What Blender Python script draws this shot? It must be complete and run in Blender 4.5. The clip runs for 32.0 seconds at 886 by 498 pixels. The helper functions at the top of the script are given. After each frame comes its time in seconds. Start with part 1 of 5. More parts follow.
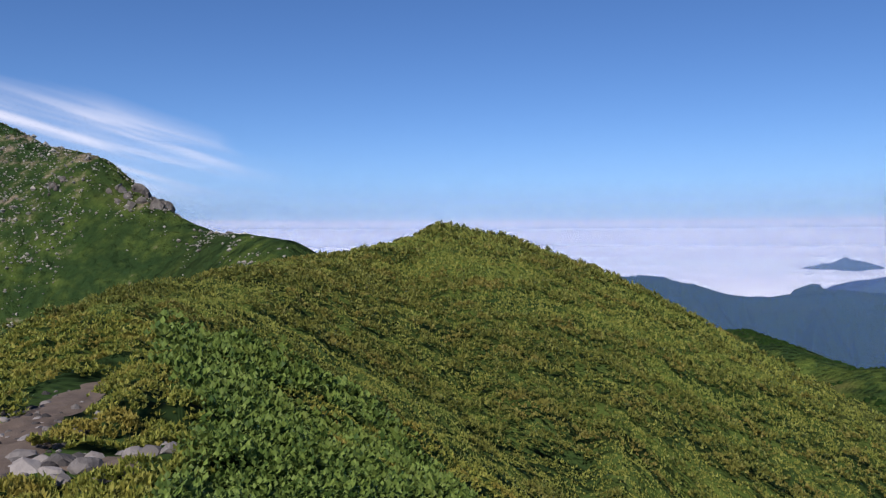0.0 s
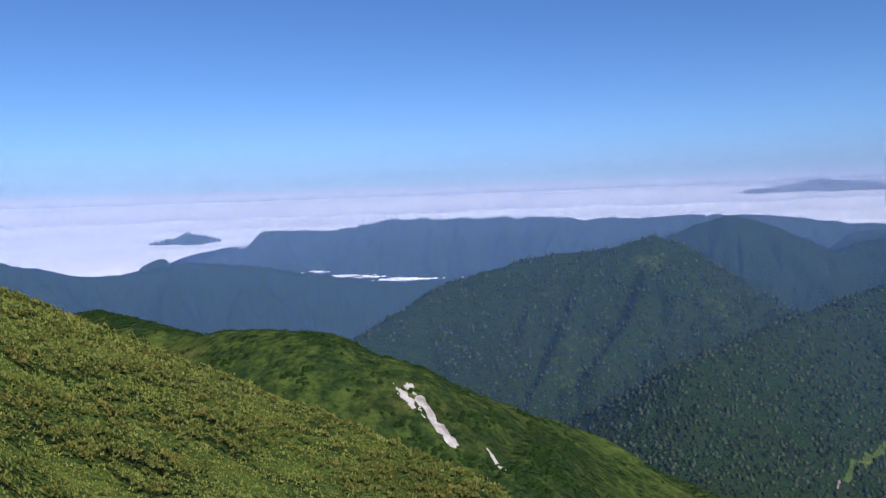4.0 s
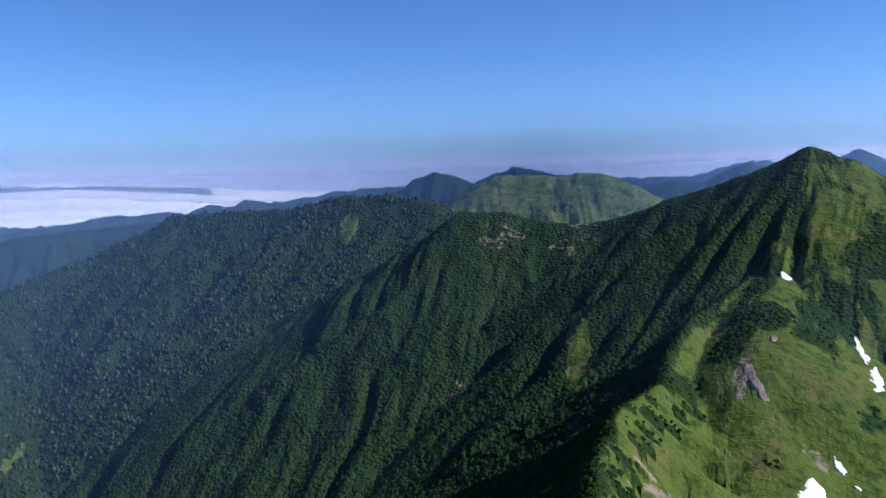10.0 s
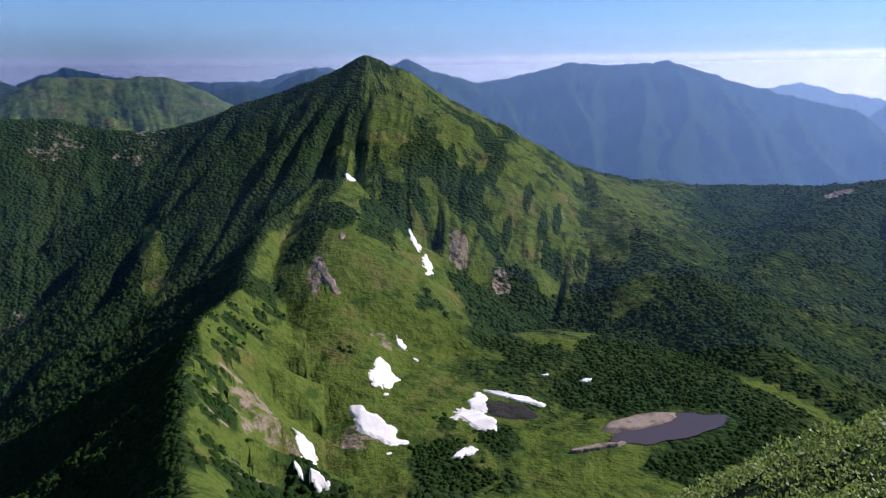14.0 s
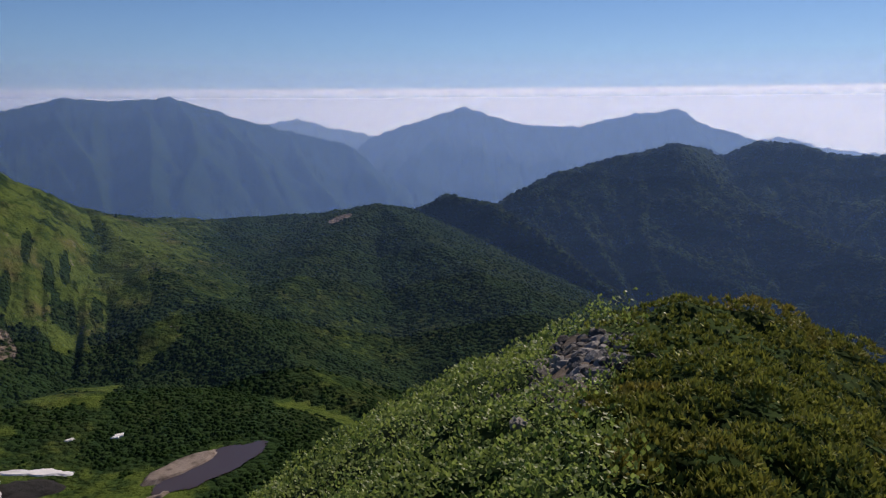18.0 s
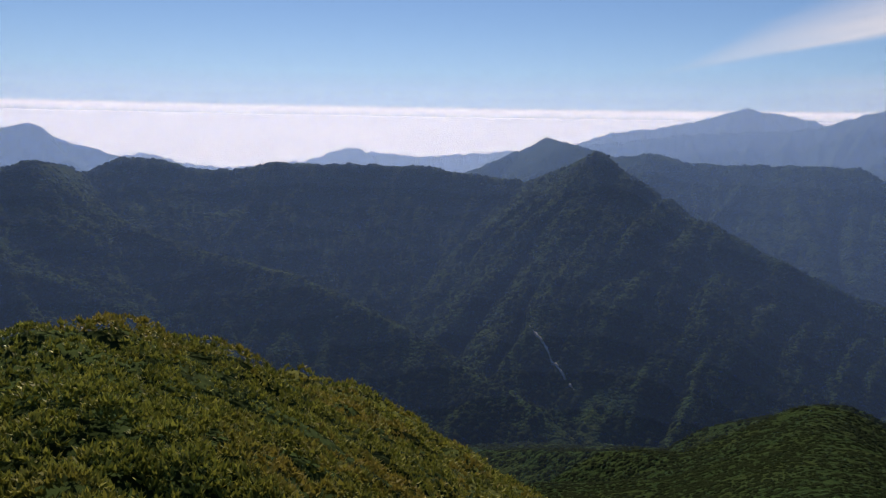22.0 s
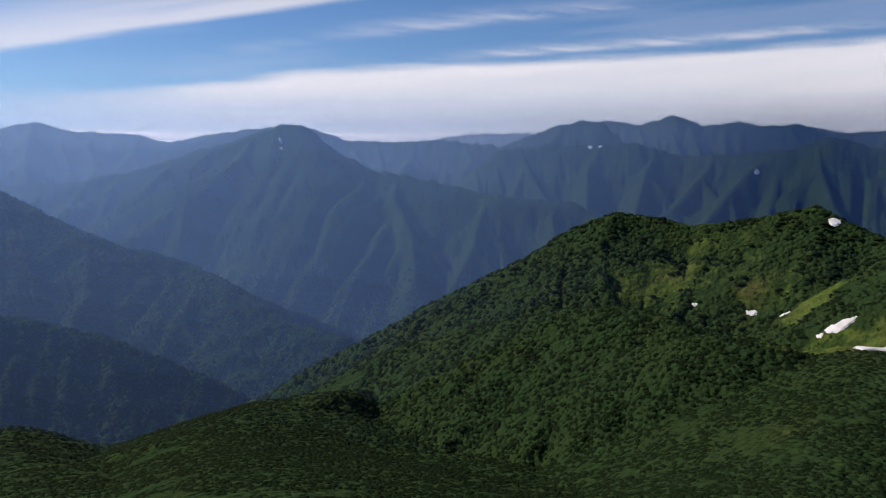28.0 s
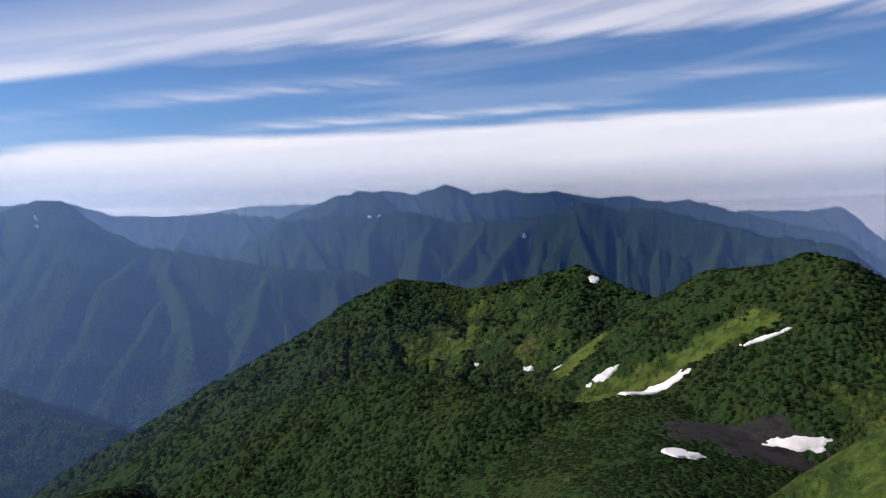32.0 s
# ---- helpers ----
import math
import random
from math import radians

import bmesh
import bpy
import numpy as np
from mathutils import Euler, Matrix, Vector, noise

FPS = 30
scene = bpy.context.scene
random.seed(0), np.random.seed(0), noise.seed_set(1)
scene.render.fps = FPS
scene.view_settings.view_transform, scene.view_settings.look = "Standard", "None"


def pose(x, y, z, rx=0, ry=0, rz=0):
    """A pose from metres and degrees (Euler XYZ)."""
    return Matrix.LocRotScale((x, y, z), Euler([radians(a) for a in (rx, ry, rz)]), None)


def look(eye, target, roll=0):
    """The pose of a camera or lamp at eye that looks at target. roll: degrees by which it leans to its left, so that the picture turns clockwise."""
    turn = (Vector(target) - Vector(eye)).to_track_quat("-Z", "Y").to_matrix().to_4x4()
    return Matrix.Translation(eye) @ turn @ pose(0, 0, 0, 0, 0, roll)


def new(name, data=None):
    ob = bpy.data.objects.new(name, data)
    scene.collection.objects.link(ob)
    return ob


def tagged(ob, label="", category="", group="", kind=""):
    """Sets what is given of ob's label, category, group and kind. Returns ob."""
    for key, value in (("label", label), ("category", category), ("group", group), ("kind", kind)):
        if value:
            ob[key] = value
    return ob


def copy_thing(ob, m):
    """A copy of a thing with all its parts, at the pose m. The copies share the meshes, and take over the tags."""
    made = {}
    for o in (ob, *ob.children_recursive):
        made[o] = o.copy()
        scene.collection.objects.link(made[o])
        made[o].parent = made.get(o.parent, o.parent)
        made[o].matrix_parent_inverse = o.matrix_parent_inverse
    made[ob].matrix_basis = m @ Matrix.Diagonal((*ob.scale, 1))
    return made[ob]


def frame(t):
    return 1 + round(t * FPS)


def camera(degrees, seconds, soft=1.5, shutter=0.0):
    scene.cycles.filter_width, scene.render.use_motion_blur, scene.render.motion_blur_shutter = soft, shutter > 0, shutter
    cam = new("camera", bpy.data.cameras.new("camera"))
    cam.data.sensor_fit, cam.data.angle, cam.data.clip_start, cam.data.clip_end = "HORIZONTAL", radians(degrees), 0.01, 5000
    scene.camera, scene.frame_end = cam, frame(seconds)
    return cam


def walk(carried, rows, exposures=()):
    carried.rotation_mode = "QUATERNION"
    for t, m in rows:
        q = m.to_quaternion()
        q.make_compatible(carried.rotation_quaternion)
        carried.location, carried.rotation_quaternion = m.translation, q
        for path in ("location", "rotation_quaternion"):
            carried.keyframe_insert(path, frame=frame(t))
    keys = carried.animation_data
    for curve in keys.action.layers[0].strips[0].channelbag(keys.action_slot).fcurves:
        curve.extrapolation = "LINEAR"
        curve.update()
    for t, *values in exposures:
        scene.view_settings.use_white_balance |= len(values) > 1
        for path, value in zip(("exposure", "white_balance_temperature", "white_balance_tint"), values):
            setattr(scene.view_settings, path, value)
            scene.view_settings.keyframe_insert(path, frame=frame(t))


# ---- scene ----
# A summit on a mountain ridge: the eye turns on the spot, about 1.6 m over the ground at the origin.
# Bearings are degrees to the left of +y.
cam = camera(57.68, 32.0, soft=1.2)
TURNS = [
    (0.0, 30.45, -0.73, 0.16),
    (0.5, 23.73, -1.44, 0.44),
    (1.0, 17.40, -1.41, 0.56),
    (1.5, 11.77, -1.30, 0.71),
    (2.0, 5.30, -1.84, 0.92),
    (2.5, -0.05, -2.59, 1.12),
    (3.0, -4.56, -3.15, 1.33),
    (3.5, -9.30, -3.33, 1.86),
    (5.5, -25.53, -3.01, 1.60),
    (6.0, -29.66, -3.64, 1.38),
    (6.5, -35.79, -3.43, 1.22),
    (7.0, -41.93, -3.60, 1.31),
    (7.5, -47.81, -4.13, 1.32),
    (8.0, -52.88, -4.37, 1.48),
    (8.5, -57.33, -4.63, 1.49),
    (9.0, -61.76, -5.01, 1.35),
    (9.5, -66.10, -4.91, 1.46),
    (10.0, -71.05, -4.96, 1.70),
    (10.5, -76.56, -5.58, 1.59),
    (11.0, -81.13, -6.24, 1.26),
    (11.5, -85.08, -7.31, 0.93),
    (12.0, -88.16, -8.87, 0.95),
    (12.5, -91.14, -10.25, 0.86),
    (13.0, -94.09, -11.47, 0.72),
    (13.5, -97.44, -12.03, 0.74),
    (15.5, -111.89, -11.44, 0.29),
    (16.0, -116.68, -10.92, 0.40),
    (16.5, -121.78, -10.44, 0.66),
    (17.0, -125.96, -10.34, 0.81),
    (17.5, -129.10, -10.16, 0.65),
    (18.0, -134.49, -9.99, 0.34),
    (18.5, -141.19, -9.64, 0.66),
    (19.0, -146.91, -8.99, 0.91),
    (19.5, -151.18, -8.48, 0.79),
    (20.0, -156.08, -8.87, 0.33),
    (20.5, -161.69, -9.36, 0.26),
    (21.0, -167.24, -9.29, 0.17),
    (21.5, -172.17, -8.92, -0.39),
    (22.0, -177.39, -8.64, -0.93),
    (22.5, -182.20, -8.24, -0.92),
    (23.0, -186.97, -7.56, -0.62),
    (23.5, -192.36, -7.20, -0.61),
    (24.0, -196.83, -6.97, -0.55),
    (24.5, -201.03, -6.69, -0.49),
    (25.0, -205.51, -6.63, -0.72),
    (25.5, -210.67, -6.57, -0.79),
    (26.0, -215.81, -6.57, -0.72),
    (26.5, -220.78, -6.75, -0.87),
    (28.5, -238.29, -6.78, 0.04),
    (29.0, -242.30, -6.49, -0.03),
    (29.5, -245.85, -5.96, 0.11),
    (30.0, -247.28, -4.53, 0.49),
    (30.5, -247.82, -2.21, 1.10),
    (31.0, -247.74, -1.05, 1.54),
    (31.5, -248.29, -1.52, 1.67),
    (32.0, -249.70, -2.12, 1.39),
]


def eye_at(t, yaw, pitch, roll):
    a = radians(yaw)
    return t, pose(-math.sin(a) * 0.3, math.cos(a) * 0.3, 1.6, 90 + pitch, roll, yaw)


walk(cam, [eye_at(*row) for row in TURNS],
     exposures=[(0.0, 0.22, 5750, 19), (3.0, 0.37, 5650, 19), (6.0, 0.1, 5250, 19), (9.0, 0.52, 5200, 18), (13.0, 0.5, 5650, 19), (16.0, 0.12, 5900, 19), (17.0, -0.23, 6050, 18), (18.0, -0.18, 6300, 19), (19.0, -0.3, 6500, 19), (20.0, -0.2, 6650, 19), (21.0, -0.12, 6800, 19), (23.0, 0.08, 6850, 19), (26.0, 0.08, 6500, 18), (29.0, 0.08, 5950, 16), (30.0, 0.28, 5850, 17), (31.0, 0.31, 5850, 16), (32.0, 0.26, 6000, 17)])


# ---- light ----
SUN_BEARING, SUN_HEIGHT = -168.0, 37.0
world = bpy.data.worlds.new("sky")
scene.world = world
scene.cycles.transparent_max_bounces = 64
world.use_nodes = True
wn, wl = world.node_tree.nodes, world.node_tree.links
wn.clear()
sky = wn.new("ShaderNodeTexSky")
sky.sky_type, sky.sun_disc = "NISHITA", False
sky.sun_elevation, sky.sun_rotation = radians(SUN_HEIGHT), radians(-SUN_BEARING)
sky.altitude, sky.air_density, sky.dust_density, sky.ozone_density = 2300, 1.0, 0.35, 4.6
background = wn.new("ShaderNodeBackground")
background.inputs["Strength"].default_value = 0.078
wout = wn.new("ShaderNodeOutputWorld")
clear_air = wn.new("ShaderNodeHueSaturation")
clear_air.inputs["Saturation"].default_value = 1.08
wl.new(sky.outputs[0], clear_air.inputs["Color"])
wl.new(clear_air.outputs[0], background.inputs[0])
wl.new(background.outputs[0], wout.inputs[0])
sun = new("sun", bpy.data.lights.new("sun", "SUN"))
sun.data.energy, sun.data.angle, sun.data.color = 5.0, radians(0.5), (1.0, 0.87, 0.70)
sb, sh = radians(SUN_BEARING), radians(SUN_HEIGHT)
sun.matrix_world = look((-math.sin(sb) * math.cos(sh) * 50, math.cos(sb) * math.cos(sh) * 50, math.sin(sh) * 50), (0, 0, 0))


# ---- numbers on a grid ----
def lattice(ix, iy, seed):
    h = (ix.astype(np.int64) * 374761393 + iy.astype(np.int64) * 668265263 + seed * 974634777) & 0x7FFFFFFF
    h = ((h ^ (h >> 13)) * 1274126177) & 0x7FFFFFFF
    return ((h ^ (h >> 16)) & 0xFFFF) / 65535.0


def value_noise(x, y, seed=0):
    """Smooth noise from 0 to 1 with a cell of one unit."""
    ix, iy = np.floor(x), np.floor(y)
    u, v = x - ix, y - iy
    u, v = u * u * (3 - 2 * u), v * v * (3 - 2 * v)
    a, b = lattice(ix, iy, seed), lattice(ix + 1, iy, seed)
    c, d = lattice(ix, iy + 1, seed), lattice(ix + 1, iy + 1, seed)
    return (a * (1 - u) + b * u) * (1 - v) + (c * (1 - u) + d * u) * v


def fractal(x, y, octaves=4, seed=0):
    total, weight, amp = 0.0, 0.0, 1.0
    for k in range(octaves):
        total = total + amp * value_noise(x * 2 ** k + 17.3 * k, y * 2 ** k - 9.1 * k, seed + k)
        weight, amp = weight + amp, amp * 0.5
    return total / weight


def smoothstep(a, b, x):
    t = np.clip((x - a) / (b - a), 0, 1)
    return t * t * (3 - 2 * t)


# ---- the net of rings and spokes on which the land is laid ----
SPOKES = 3600
bearing = np.linspace(0, 2 * np.pi, SPOKES, endpoint=False)
radius = np.concatenate([[0.01, 0.5, 1.0, 1.5, 2.0], 2.5 * 128 ** np.linspace(0, 1, 118)[:-1], np.arange(320, 1750, 8.5), np.arange(1750, 4861, 19)])
RINGS, NEAR_RINGS = len(radius), 122


def net_near(x, y, reach):
    """Numbers of the net's corners round a place."""
    d = math.hypot(x, y)
    i0, i1 = np.searchsorted(radius, (d - reach - 12, d + reach + 12))
    if d <= reach * 1.02:
        cols = np.arange(SPOKES)
    else:
        half = math.asin(min(1.0, reach / d)) + 0.01
        mid = math.atan2(-x, y)
        cols = np.arange(math.floor((mid - half) / (2 * math.pi) * SPOKES), math.ceil((mid + half) / (2 * math.pi) * SPOKES) + 1) % SPOKES
        cols = np.unique(cols)
    return (np.arange(i0, i1)[:, None] * SPOKES + cols[None]).ravel()


# ---- plan of the land: crests as (x, y, z), metres ----
CRESTS = {
    "rock_ridge": [(-360, 214, 55.8), (-324, 215, 42.2), (-300, 215, 37.8), (-289, 214, 35.7), (-265, 212, 20.9), (-240, 210, 10.0), (-217, 206, 4.1), (-187, 194, 3.6), (-154, 177, 0.9)],
    "landslide_spur": [(-113, 629, -66.4), (-38, 558, -79.8), (4, 519, -73.1), (39, 498, -74.9), (72, 484, -90.0), (107, 488, -108.8), (145, 499, -128.1), (190, 526, -151.1), (271, 579, -203.2)],
    "cloud_front_ridge": [(-723, 2183, -105.7), (-638, 2220, -100.7), (-524, 2260, -128.0), (-411, 2293, -157.4), (-301, 2320, -152.9), (-172, 2343, -135.5), (-7, 2366, -150.2), (109, 2380, -173.5), (293, 2381, -207.5), (444, 2383, -227.5), (578, 2380, -236.5)],
    "long_far_ridge": [(-218, 3292, -175.3), (-9, 3279, -144.0), (72, 3259, -75.9), (173, 3235, -81.9), (351, 3200, -84.6), (546, 3152, -51.7), (798, 3098, -58.1), (1007, 3037, -59.6), (1294, 2926, -74.7), (1455, 2849, -77.1), (1671, 2729, -71.8), (1913, 2606, -83.1), (2039, 2551, -104.9), (2213, 2447, -127.8), (2370, 2296, -126.5)],
    "mid_mountain": [(202, 1435, -223.7), (366, 1516, -156.7), (471, 1534, -130.7), (580, 1544, -112.1), (728, 1508, -97.4), (811, 1493, -78.3), (855, 1468, -96.3), (915, 1432, -155.4), (944, 1291, -215.5), (988, 1258, -221.5)],
    "mid_mountain_back": [(1144, 1994, -98.1), (1214, 1953, -74.1), (1275, 1913, -53.2), (1358, 1825, -96.4), (1428, 1738, -147.2), (1474, 1632, -193.7)],
    "far_blue_ridge": [(1894, 2197, -132.9), (2015, 2113, -120.5), (2110, 2048, -111.7), (2205, 1975, -88.2), (2264, 1922, -95.1), (2356, 1841, -85), (2408, 1790, -95.6), (2467, 1742, -62.7), (2525, 1693, -77.7), (2565, 1650, -49.7), (2628, 1607, -71.3), (2723, 1524, -57.7), (2848, 1415, -33.6), (2932, 1282, -26.3), (2967, 1200, -19.5)],
    "near_blue_ridge": [(1356, 1733, -184.2), (1441, 1728, -149.8), (1504, 1714, -130.6), (1576, 1675, -113.9), (1654, 1627, -107.6), (1732, 1574, -104), (1819, 1504, -95.7), (1895, 1440, -91.3)],
    "forest_ridge": [(598, 1018, -236.5), (749, 1099, -224.9), (854, 1147, -211.3), (1035, 1194, -184.9), (1150, 1197, -160.7), (1241, 1177, -137.1), (1318, 1137, -103.6), (1360, 1094, -84.3), (1381, 1059, -57.7), (1390, 997, -53.5), (1399, 931, -49.4), (1408, 841, -51.4), (1416, 767, -40.8), (1425, 683, -26.3), (1424, 599, -27.4), (1414, 516, -37.6), (1407, 459, -66.6)],
    "dome_far": [(2403, 991, -38.7), (2430, 924, 8.3), (2450, 868, 24.7), (2471, 806, 10.6), (2492, 740, -17.7)],
    "far_dome_ridge": [(2880, 836, 0.6), (2978, 731, 40.1), (3071, 620, 12.2), (3167, 458, -9.3), (3198, 104, -17.0), (3197, -113, 39.3), (3192, -220, 23.7)],
    "green_ridge": [(1990, 670, -62.1), (1992, 579, -13.4), (1983, 517, 8.2), (2009, 406, 2.8), (2028, 293, 6.0), (2011, 234, -16.4), (1992, 176, -70.2), (1994, 149, -91.7)],
    "green_ridge_back": [(2486, 254, -47.4), (2495, 150, -23.6), (2499, 47, -30.9), (2499, -63, 28.3), (2496, -139, -0.6)],
    "main_peak_ridge": [(1155, 502, -158.6), (1163, 429, -90.5), (1163, 366, -48.7), (1170, 306, -49.9), (1162, 253, -63.7), (1156, 177, -67.6), (1153, 126, -57.4), (1137, 68, -36.0), (1124, 5, -17.2), (1108, -54, 4.5), (1095, -104, 26.9), (1075, -141, 12.6), (1050, -204, -27.2), (1026, -266, -59.7), (1016, -300, -82.0), (1012, -375, -119.4)],
    "basin_rim": [(1012, -375, -119.4), (1010, -435, -135.1), (1001, -522, -146.2), (971, -615, -146.7), (914, -663, -143.0), (845, -703, -127.4), (830, -751, -139.5)],
    "arete": [(1095, -104, 26.6), (1006, -82, -38.2), (928, -52, -92.8), (859, -17, -115.6), (779, 25, -134.4), (698, 41, -152.8), (628, 40, -158.1), (536, 62, -153.8), (445, 64, -155.7), (355, 56, -154.2), (266, 41, -136.7)],
    "east_hump": [(889, -805, -151.3), (853, -843, -127.3), (811, -856, -131.1), (762, -860, -138.7), (679, -865, -177.4), (593, -865, -221.8), (534, -845, -239.9)],
    "big_far_range": [(2679, -329, 32.4), (2671, -392, 55.4), (2693, -466, 18.0), (2693, -633, -26.3), (2689, -779, -1.3), (2638, -937, 35.7), (2577, -1094, 26.6), (2514, -1232, 36.4), (2476, -1342, 1.0), (2423, -1468, -44.9), (2340, -1625, -90.1), (2247, -1752, -130.6)],
    "twin_far_range": [(2545, -2099, -113.6), (2444, -2217, -63.4), (2294, -2372, 4.8), (2215, -2445, -33.2), (2119, -2528, -70.7), (2008, -2618, -75.5), (1924, -2681, -73.5), (1771, -2784, -31.0), (1624, -2872, -8.8), (1514, -2932, -80.8), (1371, -3001, -128.0)],
    "hazy_gap_peaks": [(3293, -2089, -68.4), (3216, -2204, -52.0), (3122, -2336, -93.6), (2986, -2507, -132.7), (2761, -2753, -106.8), (2528, -2969, -81.4), (1596, -3558, -151.8), (1536, -3584, -133.8), (1426, -3629, -158.7), (1304, -3675, -193.9), (1158, -3723, -202.2), (819, -3812, -169.9), (633, -3848, -100.1), (485, -3869, -127.1), (285, -3889, -145.5), (23, -3899, -123.4), (-180, -3895, -109.5)],
    "south_wall": [(839, -925, -154.2), (817, -1010, -118.8), (803, -1084, -99.1), (760, -1175, -79.9), (703, -1233, -60.5), (697, -1328, -73.0), (678, -1360, -84.8), (622, -1386, -58.2), (571, -1397, -63.4), (492, -1416, -82.8), (436, -1435, -79.8), (372, -1453, -66.9), (291, -1471, -69.8), (181, -1489, -71.1), (111, -1495, -72.1), (19, -1499, -83.3), (-83, -1477, -95.1), (-132, -1443, -75.5), (-203, -1405, -37.4), (-234, -1380, -68.7), (-298, -1347, -119.8), (-362, -1289, -142.8), (-454, -1217, -189.2), (-559, -1173, -236.7), (-643, -1071, -267.9), (-717, -961, -320.1)],
    "south_spur": [(706, -1231, -60.5), (620, -1210, -117.9), (535, -1195, -153.3), (432, -1172, -181.8), (289, -1144, -207.4), (153, -1089, -249.0), (71, -1037, -279.2), (-2, -979, -306.4), (-67, -927, -326.2), (-96, -894, -345.1)],
    "south_back_ridge": [(12, -1999, -101.8), (-103, -2097, -55.2), (-173, -2092, -22.5), (-209, -1988, -30.6), (-317, -1873, -60.6), (-378, -1810, -47.8), (-472, -1788, -69.5), (-593, -1752, -68.5), (-773, -1680, -69.4), (-815, -1604, -113.2), (-881, -1453, -173.4), (-973, -1332, -216.1), (-984, -1197, -251.6), (-991, -1058, -305.5), (-1020, -958, -320.9)],
    "buttress_mountain": [(-1123, -2455, -111.7), (-1199, -2362, -92.6), (-1240, -2285, -101.1), (-1384, -2111, -57.4), (-1523, -1918, 15.1), (-1616, -1808, 61.7), (-1641, -1750, 78.0), (-1665, -1681, 66.2), (-1698, -1599, -5.4), (-1747, -1495, -50.5), (-1841, -1203, -110.2), (-1917, -1079, -130.4), (-1958, -1001, -129.4), (-1967, -926, -155.6), (-1950, -903, -172.1), (-1984, -827, -219.4)],
    "hazy_south_range": [(-445, -3572, -52.6), (-563, -3555, -16.2), (-746, -3521, 8.8), (-934, -3476, 48.8), (-1102, -3426, 99.2), (-1280, -3364, 60.1), (-1389, -3321, 28.1)],
    "hazy_south_range_front": [(-395, -3175, -66.1), (-829, -3090, -8.2), (-1098, -3005, 6.0), (-1234, -2952, 25.2), (-1371, -2891, 75.2), (-1476, -2838, 103.2), (-1557, -2776, 71.7), (-1661, -2695, 60.2), (-1736, -2628, 56.9), (-1825, -2546, 27.8), (-1936, -2441, 66.1), (-2073, -2304, 84.9), (-2181, -2202, 90.5), (-2284, -2096, 41.3), (-2397, -1925, 36.8), (-2472, -1786, 44.0), (-2576, -1585, 20.3), (-2569, -1548, 36.3), (-2670, -1366, 104.0), (-2724, -1255, 103.5)],
    "west_far_range": [(-2980, -1835, 30.8), (-3100, -1624, 96.9), (-3133, -1559, 130.4), (-3215, -1382, 124.2), (-3243, -1314, 109.0), (-3287, -1200, 156.3), (-3327, -1085, 106.6), (-3356, -993, 110.3), (-3394, -854, 103.7), (-3421, -738, 109.2), (-3444, -623, 69.5), (-3472, -441, 78.7), (-3488, -284, 48.5), (-3494, -197, 58.8), (-3499, -46, 9.0), (-3496, 160, -48.3), (-3480, 370, -91.7)],
    "west_horizon_peaks": [(-3347, -2698, 49.8), (-3467, -2542, 57.4), (-3518, -2472, 86.1), (-3599, -2352, 91.3), (-3722, -2152, 96.0), (-3862, -1889, 88.1), (-4114, -1248, 135.5), (-4139, -1163, 155.1), (-4162, -1077, 124.4), (-4220, -822, 120.9), (-4236, -737, 96.3), (-4294, -214, 12.3), (-4298, 95, 3.7), (-4290, 292, 1.8), (-4276, 451, 16.1)],
    "west_mid_range": [(-2298, -1416, 11.1), (-2373, -1287, 15.5), (-2441, -1153, 21.8), (-2494, -1032, 30.1), (-2548, -891, -12.6), (-2551, -716, -4.5), (-2537, -565, 3.4), (-2558, -462, 48.5), (-2574, -360, 13.9), (-2588, -244, 19.6), (-2563, -127, -17.3), (-2531, 102, -74.6), (-2485, 265, -98.8)],
    "west_near_ridge": [(-639, -702, -291.2), (-707, -634, -227.0), (-750, -548, -170.8), (-777, -452, -118.2), (-789, -387, -78.1), (-797, -347, -61.7), (-809, -309, -66.7), (-818, -273, -73.3), (-826, -238, -68.1), (-830, -202, -59.9), (-834, -159, -49.4), (-819, -130, -63.4), (-804, -95, -73.6), (-786, -77, -79.5), (-739, -26, -47.7), (-699, 8, -44.4), (-658, 49, -29.7), (-636, 68, -34.0)],
    "island_peak": [(-381, 3579, -112.3), (-298, 3587, -101.6), (-235, 3592, -75.2), (-173, 3595, -96.7), (-85, 3598, -121.3)],
    "small_island": [(-290, 2543, -141.6), (-258, 2546, -129.9), (-219, 2550, -143.4)],
    "flat_islands": [(1097, 4260, -41.6), (1209, 4230, -28.8), (1370, 4180, -26.0), (1526, 4126, -37.7), (1749, 4037, -44.7), (1934, 3952, -42.5), (2065, 3885, -53.2)],
    "far_volcano": [(2346, 4014, -5.1), (2567, 3876, 11.4), (2779, 3728, 34.2), (2880, 3650, 56.6), (2935, 3606, 67.6), (3027, 3529, 42.1), (3233, 3342, 22.1), (3538, 3017, 13.5), (3794, 2688, -9.3)],
}
# the summit ridge itself, with the width of its rounded back
SUMMIT_RIDGE = [(5.2, -16.2, -3.9, 4.8), (3.7, -6.5, -0.14, 1.15), (0, 0, 0, 2), (-14.9, 10, -0.4, 3), (-30, 26, -0.9, 6),
                (-52.5, 60.4, -0.9, 14), (-67, 87, -0.8, 16), (-75, 130, 3.0, 10), (-72, 152, -0.4, 9), (-66, 188, -14, 9)]
